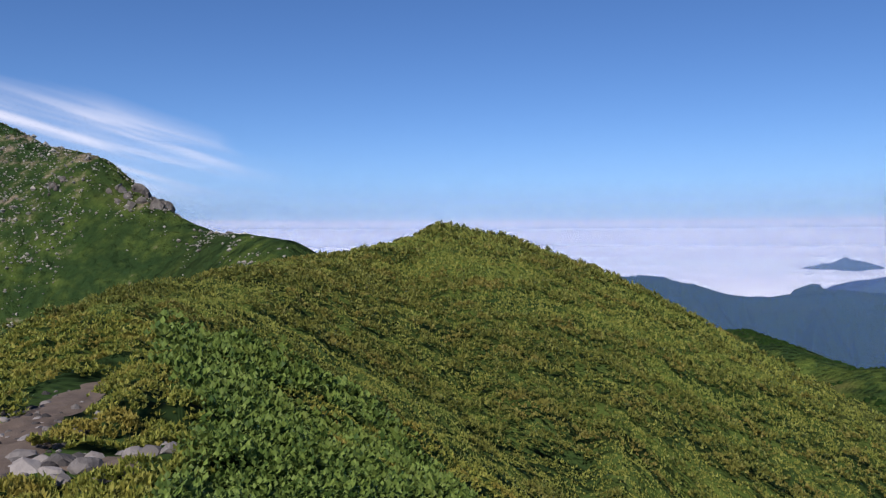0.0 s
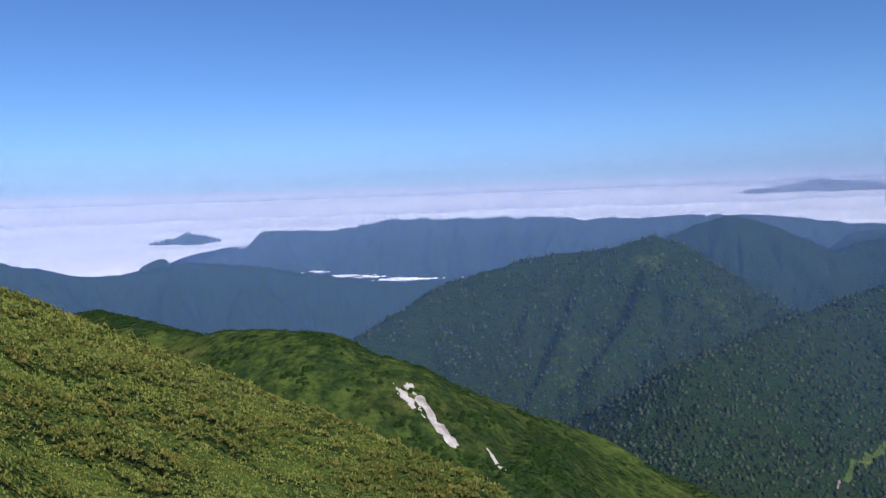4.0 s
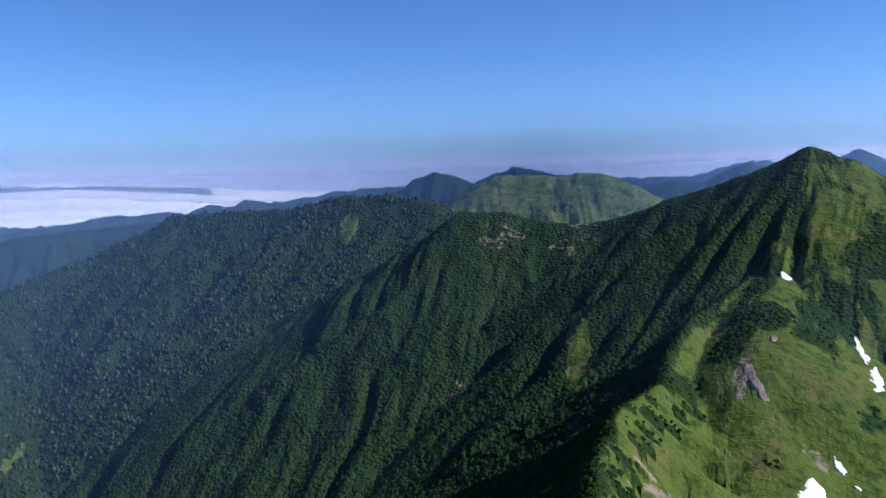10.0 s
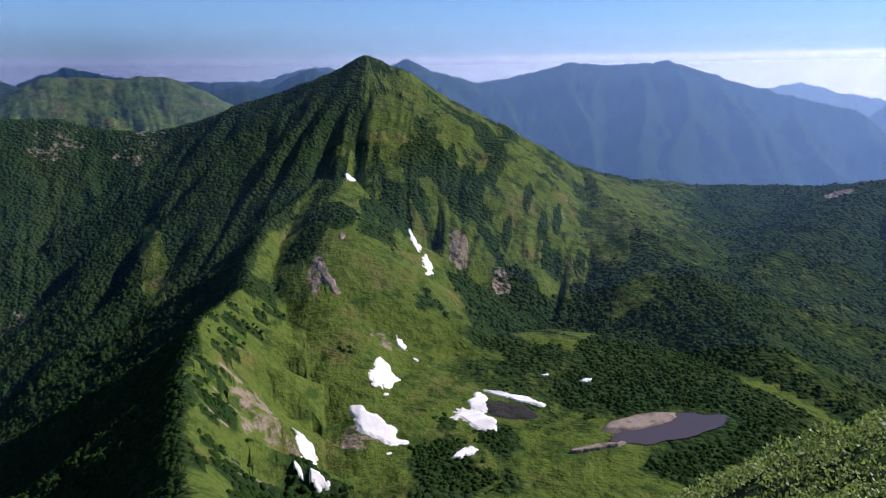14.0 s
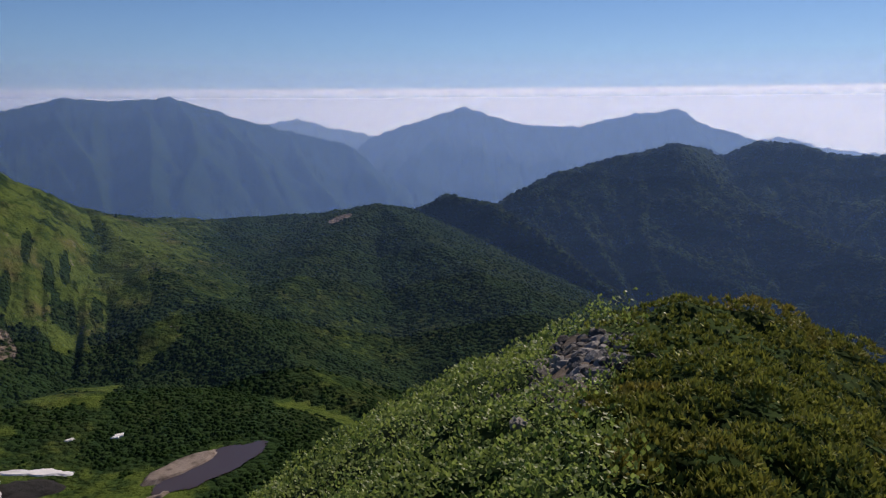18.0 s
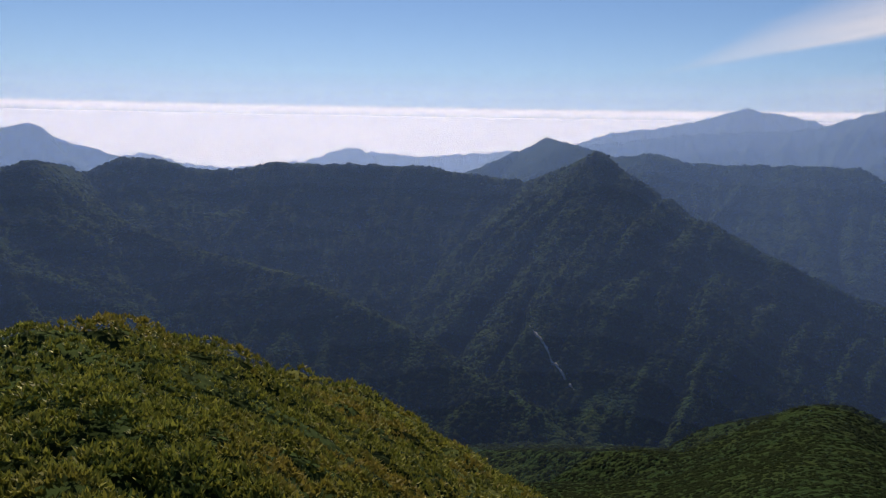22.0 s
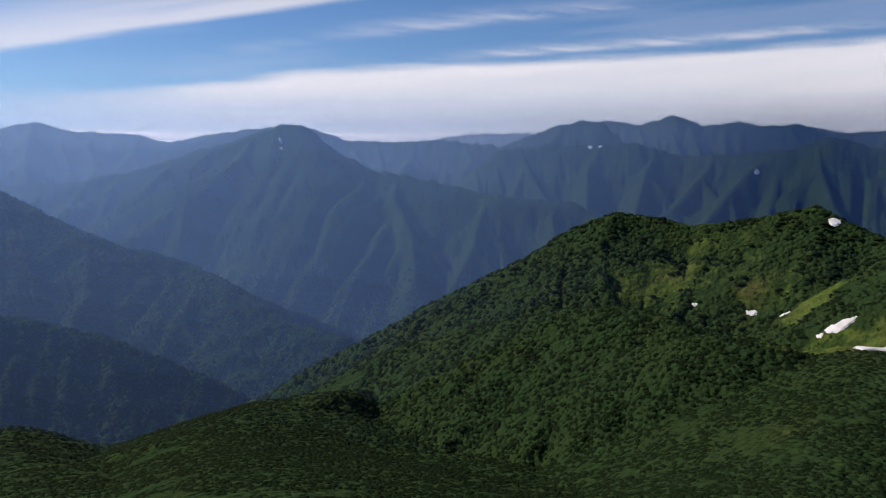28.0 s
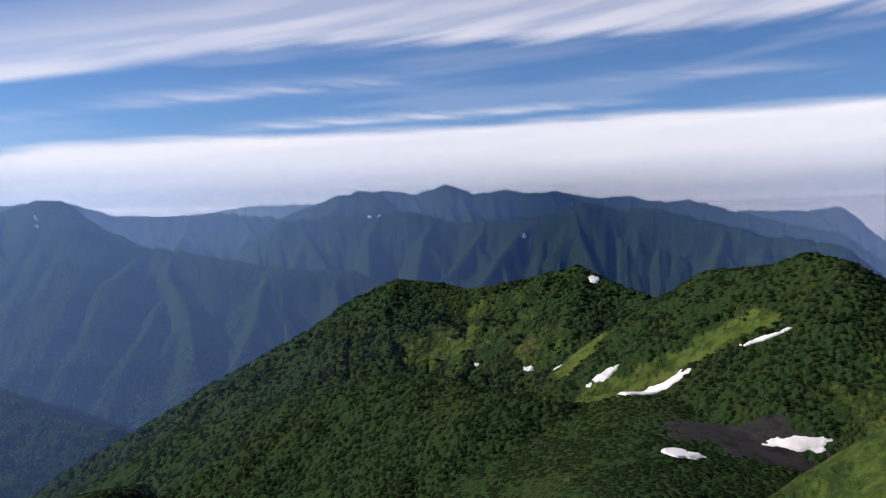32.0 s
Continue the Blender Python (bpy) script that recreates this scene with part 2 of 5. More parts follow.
# brow of the hill's long flank: bearing, distance, height, and how the ground before it falls towards the summit
BROW = [(-17.6, 66, -23.4, 0.06), (-12.7, 72, -22.5, 0.06), (-7.2, 79, -20.7, 0.05), (-1.3, 87, -18.6, 0.04), (4.7, 97, -15.4, 0.03), (8.7, 105, -12.9, 0.01), (12.7, 114, -9.9, -0.01), (18, 126, -5.1, -0.03), (20.5, 134, -3, -0.05), (25.9, 146, 1.8, -0.08), (29.9, 152, 4, -0.1)]
SHOULDERS = {
    "south_shoulder": ([(-40, -70, -46), (-120, -240, -117), (-200, -430, -168)], 0.60, 0.22, 30),
    "south_knoll": ([(-185, -400, -164), (-232, -510, -186), (-268, -591, -200), (-215, -690, -255)], 0.60, 0.48, 24),
    "west_shoulder": ([(-60, -80, -52), (-150, -190, -104), (-290, -370, -163), (-441, -477, -199), (-447, -429, -189)], 0.33, 0.22, 40),
    "west_meadow": ([(-70, -30, -48), (-190, -60, -98), (-300, -45, -118), (-420, -50, -122), (-560, -70, -120)], 0.46, 0.22, 40),
    "west_lobe": ([(-566, -200, -121.4), (-573, -225, -117.6), (-578, -252, -117.9), (-581, -293, -125.7), (-583, -331, -136.8), (-577, -379, -150.1), (-566, -437, -170.4), (-551, -487, -197.5)], 0.52, 0.52, 10),
    "west_hummock": ([(-533, -117, -121.5), (-533, -139, -118.7), (-530, -166, -119.4), (-526, -194, -127.9), (-523, -228, -145.9)], 0.50, 0.50, 8),
    "arete_apron": ([(870, -50, -105), (711, -42, -139), (650, -26, -168), (540, -26, -200)], 0.5, 0.5, 30),
    "arete_foot": ([(8, 1, -4.5), (60, 8, -40), (150, 25, -92), (266, 41, -137.5)], 0.66, 0.66, 4),
}
# slope, gully depth, gully width, back width, cover: grass share, rock share
STYLE = {
    "rock_ridge": (0.62, 0.12, 22, 4, 0.40, 0.12),
    "landslide_spur": (0.55, 0.08, 40, 20, 0.42, 0.0),
    "basin_rim": (0.56, 0.03, 60, 20, 0.08, 0.0),
    "main_peak_ridge": (0.56, 0.11, 40, 8, 0.30, 0.05),
    "arete": (0.75, 0.24, 22, 3, 0.35, 0.10),
    "green_ridge": (0.45, 0.10, 90, 25, 0.6, 0.02),
    "west_near_ridge": (0.62, 0.08, 20, 5, 0.12, 0.0),
    "forest_ridge": (0.52, 0.10, 46, 8, 0.08, 0.04),
    "south_wall": (0.60, 0.12, 34, 8, 0.04, 0.01),
    "mid_mountain": (0.60, 0.10, 55, 7, 0.10, 0.0),
    "mid_mountain_back": (0.60, 0.10, 55, 6, 0.10, 0.0),
    "south_back_ridge": (0.56, 0.10, 48, 7, 0.08, 0.0),
    "south_spur": (0.60, 0.08, 40, 8, 0.06, 0.0),
}
STYLE["buttress_mountain"] = (0.66, 0.20, 62, 3, 0.12, 0.0)
STYLE["big_far_range"] = (0.66, 0.20, 56, 3, 0.12, 0.0)
STYLE["west_mid_range"] = (0.62, 0.20, 60, 3, 0.12, 0.0)
FAR_STYLE = (0.66, 0.22, 50, 3, 0.10, 0.0)
BASE = -420.0


def raise_crest(X, Y, Z, S, owner, number, points, slope_left, slope_right, gully, width, backs, capped=0.0, uneven=0.0, widest=900.0):
    """Lifts the land to a crest with its two flanks; S keeps the distance from the crest."""
    run = 0.0
    for k in range(len(points) - 1):
        (x0, y0, z0), (x1, y1, z1) = points[k], points[k + 1]
        w0, w1 = backs[k], backs[k + 1]
        reach = min((max(z0, z1) - BASE) / min(slope_left, slope_right) + max(w0, w1) * 1.5 + 20, widest)
        length = math.hypot(x1 - x0, y1 - y0) + 1e-6
        near = net_near((x0 + x1) / 2, (y0 + y1) / 2, reach + length / 2)
        ex, ey = (x1 - x0) / length, (y1 - y0) / length
        px, py = X[near] - x0, Y[near] - y0
        along, across = px * ex + py * ey, px * -ey + py * ex
        u = np.clip(along / length, 0, 1)
        d = np.hypot(along - u * length, across)
        w = w0 + (w1 - w0) * u
        slope = np.where(across > 0, slope_left, slope_right)
        drop = slope * (np.sqrt(d * d + w * w) - w)
        if capped:
            drop = drop + capped * (np.maximum(-along, 0) + np.maximum(along - length, 0))
        z = z0 + (z1 - z0) * u - drop
        if gully:
            z = z + uneven * (fractal((run + along) / 26, d / 60, 3, 17) - 0.45)
        over = z > Z[near]
        near, along, d, z = near[over], along[over], d[over], z[over]
        if gully and len(near):
            s = (run + along) / width
            warp = 0.9 * value_noise(X[near] / (width * 2.2), Y[near] / (width * 2.2), 5)
            cut = np.abs(2 * value_noise(s + warp, d / (width * 5.0), 11) - 1)
            fine = np.abs(2 * value_noise(s * 2.7 + warp, d / (width * 3.0), 23) - 1)
            finest = np.abs(2 * value_noise(s * 6.3 + warp * 2, d / (width * 1.6), 29) - 1)
            z = z - gully * np.minimum(d, width * 3.0) * ((1 - cut) ** 1.5 + 0.4 * (1 - fine) + 0.2 * (1 - finest)) * smoothstep(0, width, d)
        up = z > Z[near]
        hit = near[up]
        Z[hit], S[hit], owner[hit] = z[up], d[up], number
        run += length


LEAN = {"forest_ridge": 0.55, "main_peak_ridge": 0.45, "west_near_ridge": 0.5, "buttress_mountain": 0.35, "west_mid_range": 0.3}
# how much gentler than its flank a rib falls: the smaller, the further it stands out
STAND = {"forest_ridge": (0.90, 0.96), "main_peak_ridge": (0.86, 0.94), "south_wall": (0.88, 0.95), "mid_mountain": (0.86, 0.94), "mid_mountain_back": (0.86, 0.94), "west_near_ridge": (0.80, 0.90),
         "south_back_ridge": (0.86, 0.94), "south_spur": (0.88, 0.95), "arete": (0.70, 0.85), "buttress_mountain": (0.70, 0.84)}


def ribs_of(name, points):
    """Side ribs that run down from a crest on both flanks at uneven steps, each with its own small ribs."""
    slope, gully, width, back, _, _ = STYLE.get(name, FAR_STYLE)
    low, high = STAND.get(name, (0.72, 0.87))
    rng = random.Random(name)
    step, ribs, left_over = width * 2.4, [], width
    if name in ("basin_rim", "rock_ridge", "landslide_spur", "east_hump"):
        return []
    for (x0, y0, z0), (x1, y1, z1) in zip(points, points[1:]):
        length = math.hypot(x1 - x0, y1 - y0)
        while left_over < length:
            u = left_over / length
            x, y, z = x0 + (x1 - x0) * u, y0 + (y1 - y0) * u, z0 + (z1 - z0) * u
            for side in (1, -1):
                turn = math.atan2(y1 - y0, x1 - x0) + side * (math.pi / 2 + LEAN.get(name, 0) + rng.uniform(-0.55, 0.55))
                long = min((z - BASE) / slope * rng.uniform(0.5, 0.95), 9 * width)
                rib, fall = [(x, y, z - 1.5 - back * 0.1)], slope * rng.uniform(low, high)
                for part_of in (0.25, 0.6, 1.0):
                    turn += rng.uniform(-0.4, 0.4)
                    px, py, pz = rib[-1]
                    d = long * part_of - sum(math.hypot(b[0] - a[0], b[1] - a[1]) for a, b in zip(rib, rib[1:]))
                    rib.append((px + math.cos(turn) * d, py + math.sin(turn) * d, pz - d * fall))
                    if part_of < 1:
                        for way in (1, -1):
                            off, far = turn + way * rng.uniform(0.55, 0.95), width * rng.uniform(1.2, 2.2)
                            px, py, pz = rib[-1]
                            ribs.append([(px, py, pz - 1.0), (px + math.cos(off) * far, py + math.sin(off) * far, pz - 1.0 - far * slope * rng.uniform(0.96, 1.08))])
                ribs.append(rib)
            left_over += step * rng.uniform(0.6, 1.4)
        left_over -= length
    return ribs


RIBS = {name: ribs_of(name, points) for name, points in CRESTS.items()}
NAMES = ["ground"] + list(SHOULDERS) + list(CRESTS)


ARETE_X, ARETE_Y = (0, 266, 445, 536, 628, 779, 928, 1006, 1095), (0, 41, 64, 62, 40, 25, -52, -82, -104)


def span(X, Y, x0, y0, x1, y1):
    """Distance from the line between two places."""
    u = np.clip(((X - x0) * (x1 - x0) + (Y - y0) * (y1 - y0)) / ((x1 - x0) ** 2 + (y1 - y0) ** 2), 0, 1)
    return np.hypot(X - x0 - u * (x1 - x0), Y - y0 - u * (y1 - y0))


def land(X, Y):
    """Height, distance from the crest and owner (an index into NAMES) at each point."""
    Z = np.full(X.shape, BASE)
    S = np.full(X.shape, 500.0)
    owner = np.zeros(X.shape, np.int32)
    for name, points in CRESTS.items():
        slope, gully, width, back, _, _ = STYLE.get(name, FAR_STYLE)
        inner = {"basin_rim": 0.17, "rock_ridge": 0.82}.get(name, slope)
        raise_crest(X, Y, Z, S, owner, NAMES.index(name), points, slope, inner, gully, width, [back] * len(points), {"basin_rim": 0.3, "rock_ridge": 0.5}.get(name, 0.0), 0.0045 * math.hypot(*points[len(points) // 2][:2]))
        for rib in RIBS[name]:
            raise_crest(X, Y, Z, S, owner, NAMES.index(name), rib, slope * 1.25, slope * 1.25, gully, width * 0.5, [min(back * 0.5 + 1.5, 4.0)] * len(rib), widest=width * 4.5)
    for name, (points, left, right, back) in SHOULDERS.items():
        raise_crest(X, Y, Z, S, owner, NAMES.index(name), points, left, right, 0.04 if right < 0.5 else 0.10, 45, [back] * len(points), 0.5 if right < 0.5 else 0.0)
    # the tarn basin under the peak
    q = np.hypot((X - 470) / 150.0, (Y + 165) / 130.0)
    basin = np.where(q < 1, -211 + 4 * (q - 1), -211 - 30 * (q - 1))
    up = (basin > Z) & (Y < np.interp(X, ARETE_X, ARETE_Y))
    Z[up], owner[up], S[up] = basin[up], NAMES.index("main_peak_ridge"), 300
    raise_crest(X, Y, Z, S, owner, 0, [p[:3] for p in SUMMIT_RIDGE[:3]], 0.91, 0.86, 0.0, 10, [p[3] for p in SUMMIT_RIDGE[:3]])
    raise_crest(X, Y, Z, S, owner, 0, [p[:3] for p in SUMMIT_RIDGE[2:]], 0.86, 0.66, 0.0, 10, [p[3] for p in SUMMIT_RIDGE[2:]])
    # the hill's flank, as far as its brow
    R, B = np.hypot(X, Y), np.degrees(np.arctan2(-X, Y))
    brow_r, brow_z, rise = (np.interp(B, [p[0] for p in BROW], [p[k] for p in BROW]) for k in (1, 2, 3))
    past = R - brow_r
    flank = brow_z + np.where(past < 0, -past * rise, 0) - 0.62 * (np.hypot(np.maximum(past, 0), 6) - 6) - R * 0.009 * (np.maximum(B - 31, 0) + np.maximum(BROW[0][0] - B, 0) * 3)
    up = (flank > Z) & (R < 260) & (R > 8) & (np.abs(B) < 70)
    Z[up], S[up], owner[up] = flank[up], 60, 0
    # uneven ground at two sizes
    Z = Z + smoothstep(15, 300, R) * 5.0 * (fractal(X / 60, Y / 60, 3, 31) - 0.5) * np.clip(S / 40, 0.1, 1)
    Z = Z + 0.25 * (fractal(X / 3.0, Y / 3.0, 3, 41) - 0.5) * smoothstep(2, 6, R)
    # the scrub's own humps close to the summit ridge
    hump = fractal(X / 1.1, Y / 1.1, 2, 51)
    trodden = np.minimum(span(X, Y, -6.4, 3.8, -10.5, 7.7), span(X, Y, 3.3, -4.5, 4.5, -6.0))
    Z = Z + np.where(owner == 0, (0.9 * (hump - 0.5) * smoothstep(3, 9, R) + 0.1) * smoothstep(0.25, 1.0, trodden) - 0.1, 0)
    Z = Z + np.clip(R, 0, 4000) * 0.0040 * (fractal(X / 42, Y / 42, 4, 43) - 0.5) * smoothstep(700, 1100, R)
    return Z, S, owner


# ---- materials ----
def material(name, rough=0.9):
    m = bpy.data.materials.new(name)
    m.use_nodes = True
    n = m.node_tree.nodes
    bsdf = n["Principled BSDF"]
    bsdf.inputs["Roughness"].default_value = rough
    bsdf.inputs["Specular IOR Level"].default_value = 0.2
    return m, n, m.node_tree.links, bsdf


def noise_node(n, l, coord, scale, detail=4.0, rough=0.55):
    t = n.new("ShaderNodeTexNoise")
    t.inputs["Scale"].default_value, t.inputs["Detail"].default_value, t.inputs["Roughness"].default_value = scale, detail, rough
    l.new(coord, t.inputs["Vector"])
    return t.outputs["Fac"]


def mix_node(n, l, fac, a, b, blend="MIX"):
    m = n.new("ShaderNodeMix")
    m.data_type, m.blend_type = "RGBA", blend
    for sock, val in ((m.inputs[0], fac), (m.inputs[6], a), (m.inputs[7], b)):
        if isinstance(val, (int, float)):
            sock.default_value = val
        elif isinstance(val, tuple):
            sock.default_value = (*val, 1)
        else:
            l.new(val, sock)
    return m.outputs[2]


def ramp_node(n, l, fac, lo, hi):
    r = n.new("ShaderNodeMapRange")
    r.interpolation_type = "SMOOTHSTEP"
    r.inputs["From Min"].default_value, r.inputs["From Max"].default_value = lo, hi
    l.new(fac, r.inputs["Value"])
    return r.outputs["Result"]


def land_material():
    """Forest, grass and rock, shared out by the land's own cover."""
    m, n, l, bsdf = material("mountain_cover", 1.0)
    bsdf.inputs["Specular IOR Level"].default_value = 0.02
    where = n.new("ShaderNodeNewGeometry").outputs["Position"]
    cover = n.new("ShaderNodeAttribute")
    cover.attribute_name = "cover"
    parts = n.new("ShaderNodeSeparateColor")
    l.new(cover.outputs["Color"], parts.inputs[0])
    fine, broad = noise_node(n, l, where, 0.35, 6), noise_node(n, l, where, 0.02, 5)
    forest = mix_node(n, l, fine, (0.009, 0.022, 0.008), (0.028, 0.054, 0.017))
    forest = mix_node(n, l, ramp_node(n, l, broad, 0.4, 0.7), forest, (0.024, 0.040, 0.012))
    grass = mix_node(n, l, fine, (0.038, 0.068, 0.012), (0.112, 0.146, 0.030))
    grass = mix_node(n, l, ramp_node(n, l, broad, 0.5, 0.8), grass, (0.120, 0.105, 0.040))
    grass = mix_node(n, l, ramp_node(n, l, noise_node(n, l, where, 0.055, 7, 0.7), 0.50, 0.62), grass, (0.035, 0.062, 0.014))
    rock = mix_node(n, l, noise_node(n, l, where, 0.6, 8), (0.085, 0.066, 0.048), (0.34, 0.28, 0.215))
    edge = n.new("ShaderNodeMath")
    edge.operation = "ADD"
    l.new(parts.outputs[0], edge.inputs[0])
    wob = n.new("ShaderNodeMath")
    wob.operation = "MULTIPLY_ADD"
    wob.inputs[1].default_value, wob.inputs[2].default_value = 0.9, -0.45
    l.new(noise_node(n, l, where, 0.09, 6, 0.65), wob.inputs[0])
    l.new(wob.outputs[0], edge.inputs[1])
    colour = mix_node(n, l, ramp_node(n, l, edge.outputs[0], 0.3, 0.65), forest, grass)
    edge2 = n.new("ShaderNodeMath")
    edge2.operation = "ADD"
    l.new(parts.outputs[1], edge2.inputs[0])
    l.new(wob.outputs[0], edge2.inputs[1])
    colour = mix_node(n, l, ramp_node(n, l, edge2.outputs[0], 0.40, 0.55), colour, rock)
    l.new(colour, bsdf.inputs["Base Color"])
    cells = n.new("ShaderNodeTexVoronoi")
    cells.inputs["Scale"].default_value = 0.22
    l.new(where, cells.inputs["Vector"])
    bump = n.new("ShaderNodeBump")
    bump.inputs["Strength"].default_value, bump.inputs["Distance"].default_value = 0.75, 3.5
    bump.invert = True
    tufts = n.new("ShaderNodeMapRange")
    tufts.inputs["To Min"].default_value, tufts.inputs["To Max"].default_value = 0.0, 0.35
    l.new(noise_node(n, l, where, 0.12, 8, 0.7), tufts.inputs["Value"])
    relief = n.new("ShaderNodeMix")
    l.new(ramp_node(n, l, edge.outputs[0], 0.3, 0.65), relief.inputs[0])
    l.new(cells.outputs["Distance"], relief.inputs[2])
    l.new(tufts.outputs["Result"], relief.inputs[3])
    l.new(relief.outputs[0], bump.inputs["Height"])
    rugged = n.new("ShaderNodeBump")
    rugged.inputs["Strength"].default_value, rugged.inputs["Distance"].default_value = 0.8, 16.0
    l.new(noise_node(n, l, where, 0.028, 7, 0.6), rugged.inputs["Height"])
    l.new(rugged.outputs[0], bump.inputs["Normal"])
    l.new(bump.outputs[0], bsdf.inputs["Normal"])
    return m


def veil_material(name, colour, density, low, high, thin, glow=None):
    """Lit haze: lets most light through, scatters the rest evenly; thins out upwards from low to high metres. With glow
    it emits its own colour instead.
    """
    m = bpy.data.materials.new(name)
    m.use_nodes = True
    n, l = m.node_tree.nodes, m.node_tree.links
    n.clear()
    out = n.new("ShaderNodeOutputMaterial")
    clear = n.new("ShaderNodeBsdfTransparent")
    veil = n.new("ShaderNodeMixShader")
    if glow is None:
        back, through_light, both = n.new("ShaderNodeBsdfDiffuse"), n.new("ShaderNodeBsdfTranslucent"), n.new("ShaderNodeMixShader")
        back.inputs[0].default_value = through_light.inputs[0].default_value = (*colour, 1)
        up = n.new("ShaderNodeCombineXYZ")
        up.inputs[2].default_value = 1.0
        l.new(up.outputs[0], back.inputs["Normal"])
        both.inputs[0].default_value = 0.45
        l.new(back.outputs[0], both.inputs[1])
        l.new(through_light.outputs[0], both.inputs[2])
        l.new(both.outputs[0], veil.inputs[2])
    else:
        shine = n.new("ShaderNodeEmission")
        shine.inputs[0].default_value, shine.inputs[1].default_value = (*colour, 1), glow
        l.new(shine.outputs[0], veil.inputs[2])
    height = n.new("ShaderNodeSeparateXYZ")
    l.new(n.new("ShaderNodeNewGeometry").outputs["Position"], height.inputs[0])
    r = n.new("ShaderNodeMapRange")
    r.interpolation_type = "SMOOTHSTEP"
    for key, v in (("From Min", low), ("From Max", high), ("To Min", density), ("To Max", thin)):
        r.inputs[key].default_value = v
    l.new(height.outputs[2], r.inputs["Value"])
    l.new(r.outputs["Result"], veil.inputs[0])
    l.new(clear.outputs[0], veil.inputs[1])
    l.new(veil.outputs[0], out.inputs[0])
    return m


LAND = land_material()


# ---- meshes from arrays ----
def mesh_object(name, verts, faces, mat, smooth=True, cover=None, parent=None):
    """faces: an array of rows of three or four corners."""
    me = bpy.data.meshes.new(name)
    verts, faces = np.asarray(verts, np.float32), np.asarray(faces, np.int32)
    k = faces.shape[1]
    me.vertices.add(len(verts))
    me.vertices.foreach_set("co", verts.ravel())
    me.loops.add(faces.size)
    me.loops.foreach_set("vertex_index", faces.ravel())
    me.polygons.add(len(faces))
    me.polygons.foreach_set("loop_start", np.arange(0, faces.size, k, dtype=np.int32))
    me.polygons.foreach_set("use_smooth", np.full(len(faces), smooth))
    if cover is not None:
        layer = me.attributes.new("cover", "FLOAT_COLOR", "POINT")
        layer.data.foreach_set("color", np.asarray(cover, np.float32).ravel())
    me.update(calc_edges=True)
    me.materials.append(mat)
    ob = new(name, me)
    ob.parent = parent
    return ob


# ---- the land: one sheet on rings round the summit, cut where one mountain ends and the next begins ----
NET_R = np.repeat(radius[:, None], SPOKES, 1)
for crest in list(CRESTS.values()) + [rib for ribs in RIBS.values() for rib in ribs]:
    for (x0, y0, _), (x1, y1, _) in zip(crest, crest[1:]):
        b0, b1 = math.atan2(-x0, y0), math.atan2(-x1, y1)
        b1 = b0 + (b1 - b0 + math.pi) % (2 * math.pi) - math.pi
        cols = np.arange(math.ceil(min(b0, b1) / (2 * math.pi) * SPOKES), math.floor(max(b0, b1) / (2 * math.pi) * SPOKES) + 1)
        if len(cols) < 2:
            continue
        cols = cols % SPOKES
        c, d = -np.sin(bearing[cols]), np.cos(bearing[cols])
        r = (x0 * (y1 - y0) - y0 * (x1 - x0)) / (c * (y1 - y0) - d * (x1 - x0))
        ok = (r > 330) & (r < 4840)
        rows = np.clip(np.searchsorted(radius, r[ok]), 1, RINGS - 2)
        rows = rows - (r[ok] - radius[rows - 1] < radius[rows] - r[ok])
        NET_R[rows, cols[ok]] = r[ok]
LX, LY = -np.sin(bearing)[None, :] * NET_R, np.cos(bearing)[None, :] * NET_R
LX, LY = LX.ravel(), LY.ravel()
LZ, LS, LOWNER = land(LX, LY)
cover = np.zeros((LX.size, 4))
cover[:, 3] = 1
broad = fractal(LX / 130, LY / 130, 4, 61)
for i, name in enumerate(NAMES):
    mine = LOWNER == i
    if name == "ground":
        g, rk = 0.62, 0.0
    elif name in SHOULDERS:
        g, rk = (0.16, 0.0) if name != "arete_foot" else (0.4, 0.05)
    else:
        g, rk = STYLE.get(name, FAR_STYLE)[4:]
    cover[mine, 0] = g + (broad[mine] - 0.5) * (0.9 if name in STYLE else 0.4)
    cover[mine, 1] = rk
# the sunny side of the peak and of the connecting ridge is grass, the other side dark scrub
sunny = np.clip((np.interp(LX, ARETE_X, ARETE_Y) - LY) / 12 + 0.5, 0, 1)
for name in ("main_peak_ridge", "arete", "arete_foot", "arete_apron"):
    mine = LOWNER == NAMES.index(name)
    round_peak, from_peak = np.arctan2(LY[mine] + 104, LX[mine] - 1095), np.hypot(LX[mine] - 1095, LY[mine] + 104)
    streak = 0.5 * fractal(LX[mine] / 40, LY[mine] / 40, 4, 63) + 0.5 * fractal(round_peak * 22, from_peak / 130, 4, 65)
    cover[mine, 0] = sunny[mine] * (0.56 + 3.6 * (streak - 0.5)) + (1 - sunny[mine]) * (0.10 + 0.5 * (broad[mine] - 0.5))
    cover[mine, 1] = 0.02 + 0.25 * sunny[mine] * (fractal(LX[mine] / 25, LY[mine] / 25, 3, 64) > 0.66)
litter = (LOWNER == 0) & (np.hypot(LX, LY) < 15)
cover[litter, 0] = 0.30
rim = LOWNER == NAMES.index("basin_rim")
cover[rim, 0] += 0.34 * smoothstep(640, 330, np.hypot(LX[rim] - 1095, LY[rim] + 104) + 160 * (broad[rim] - 0.5))


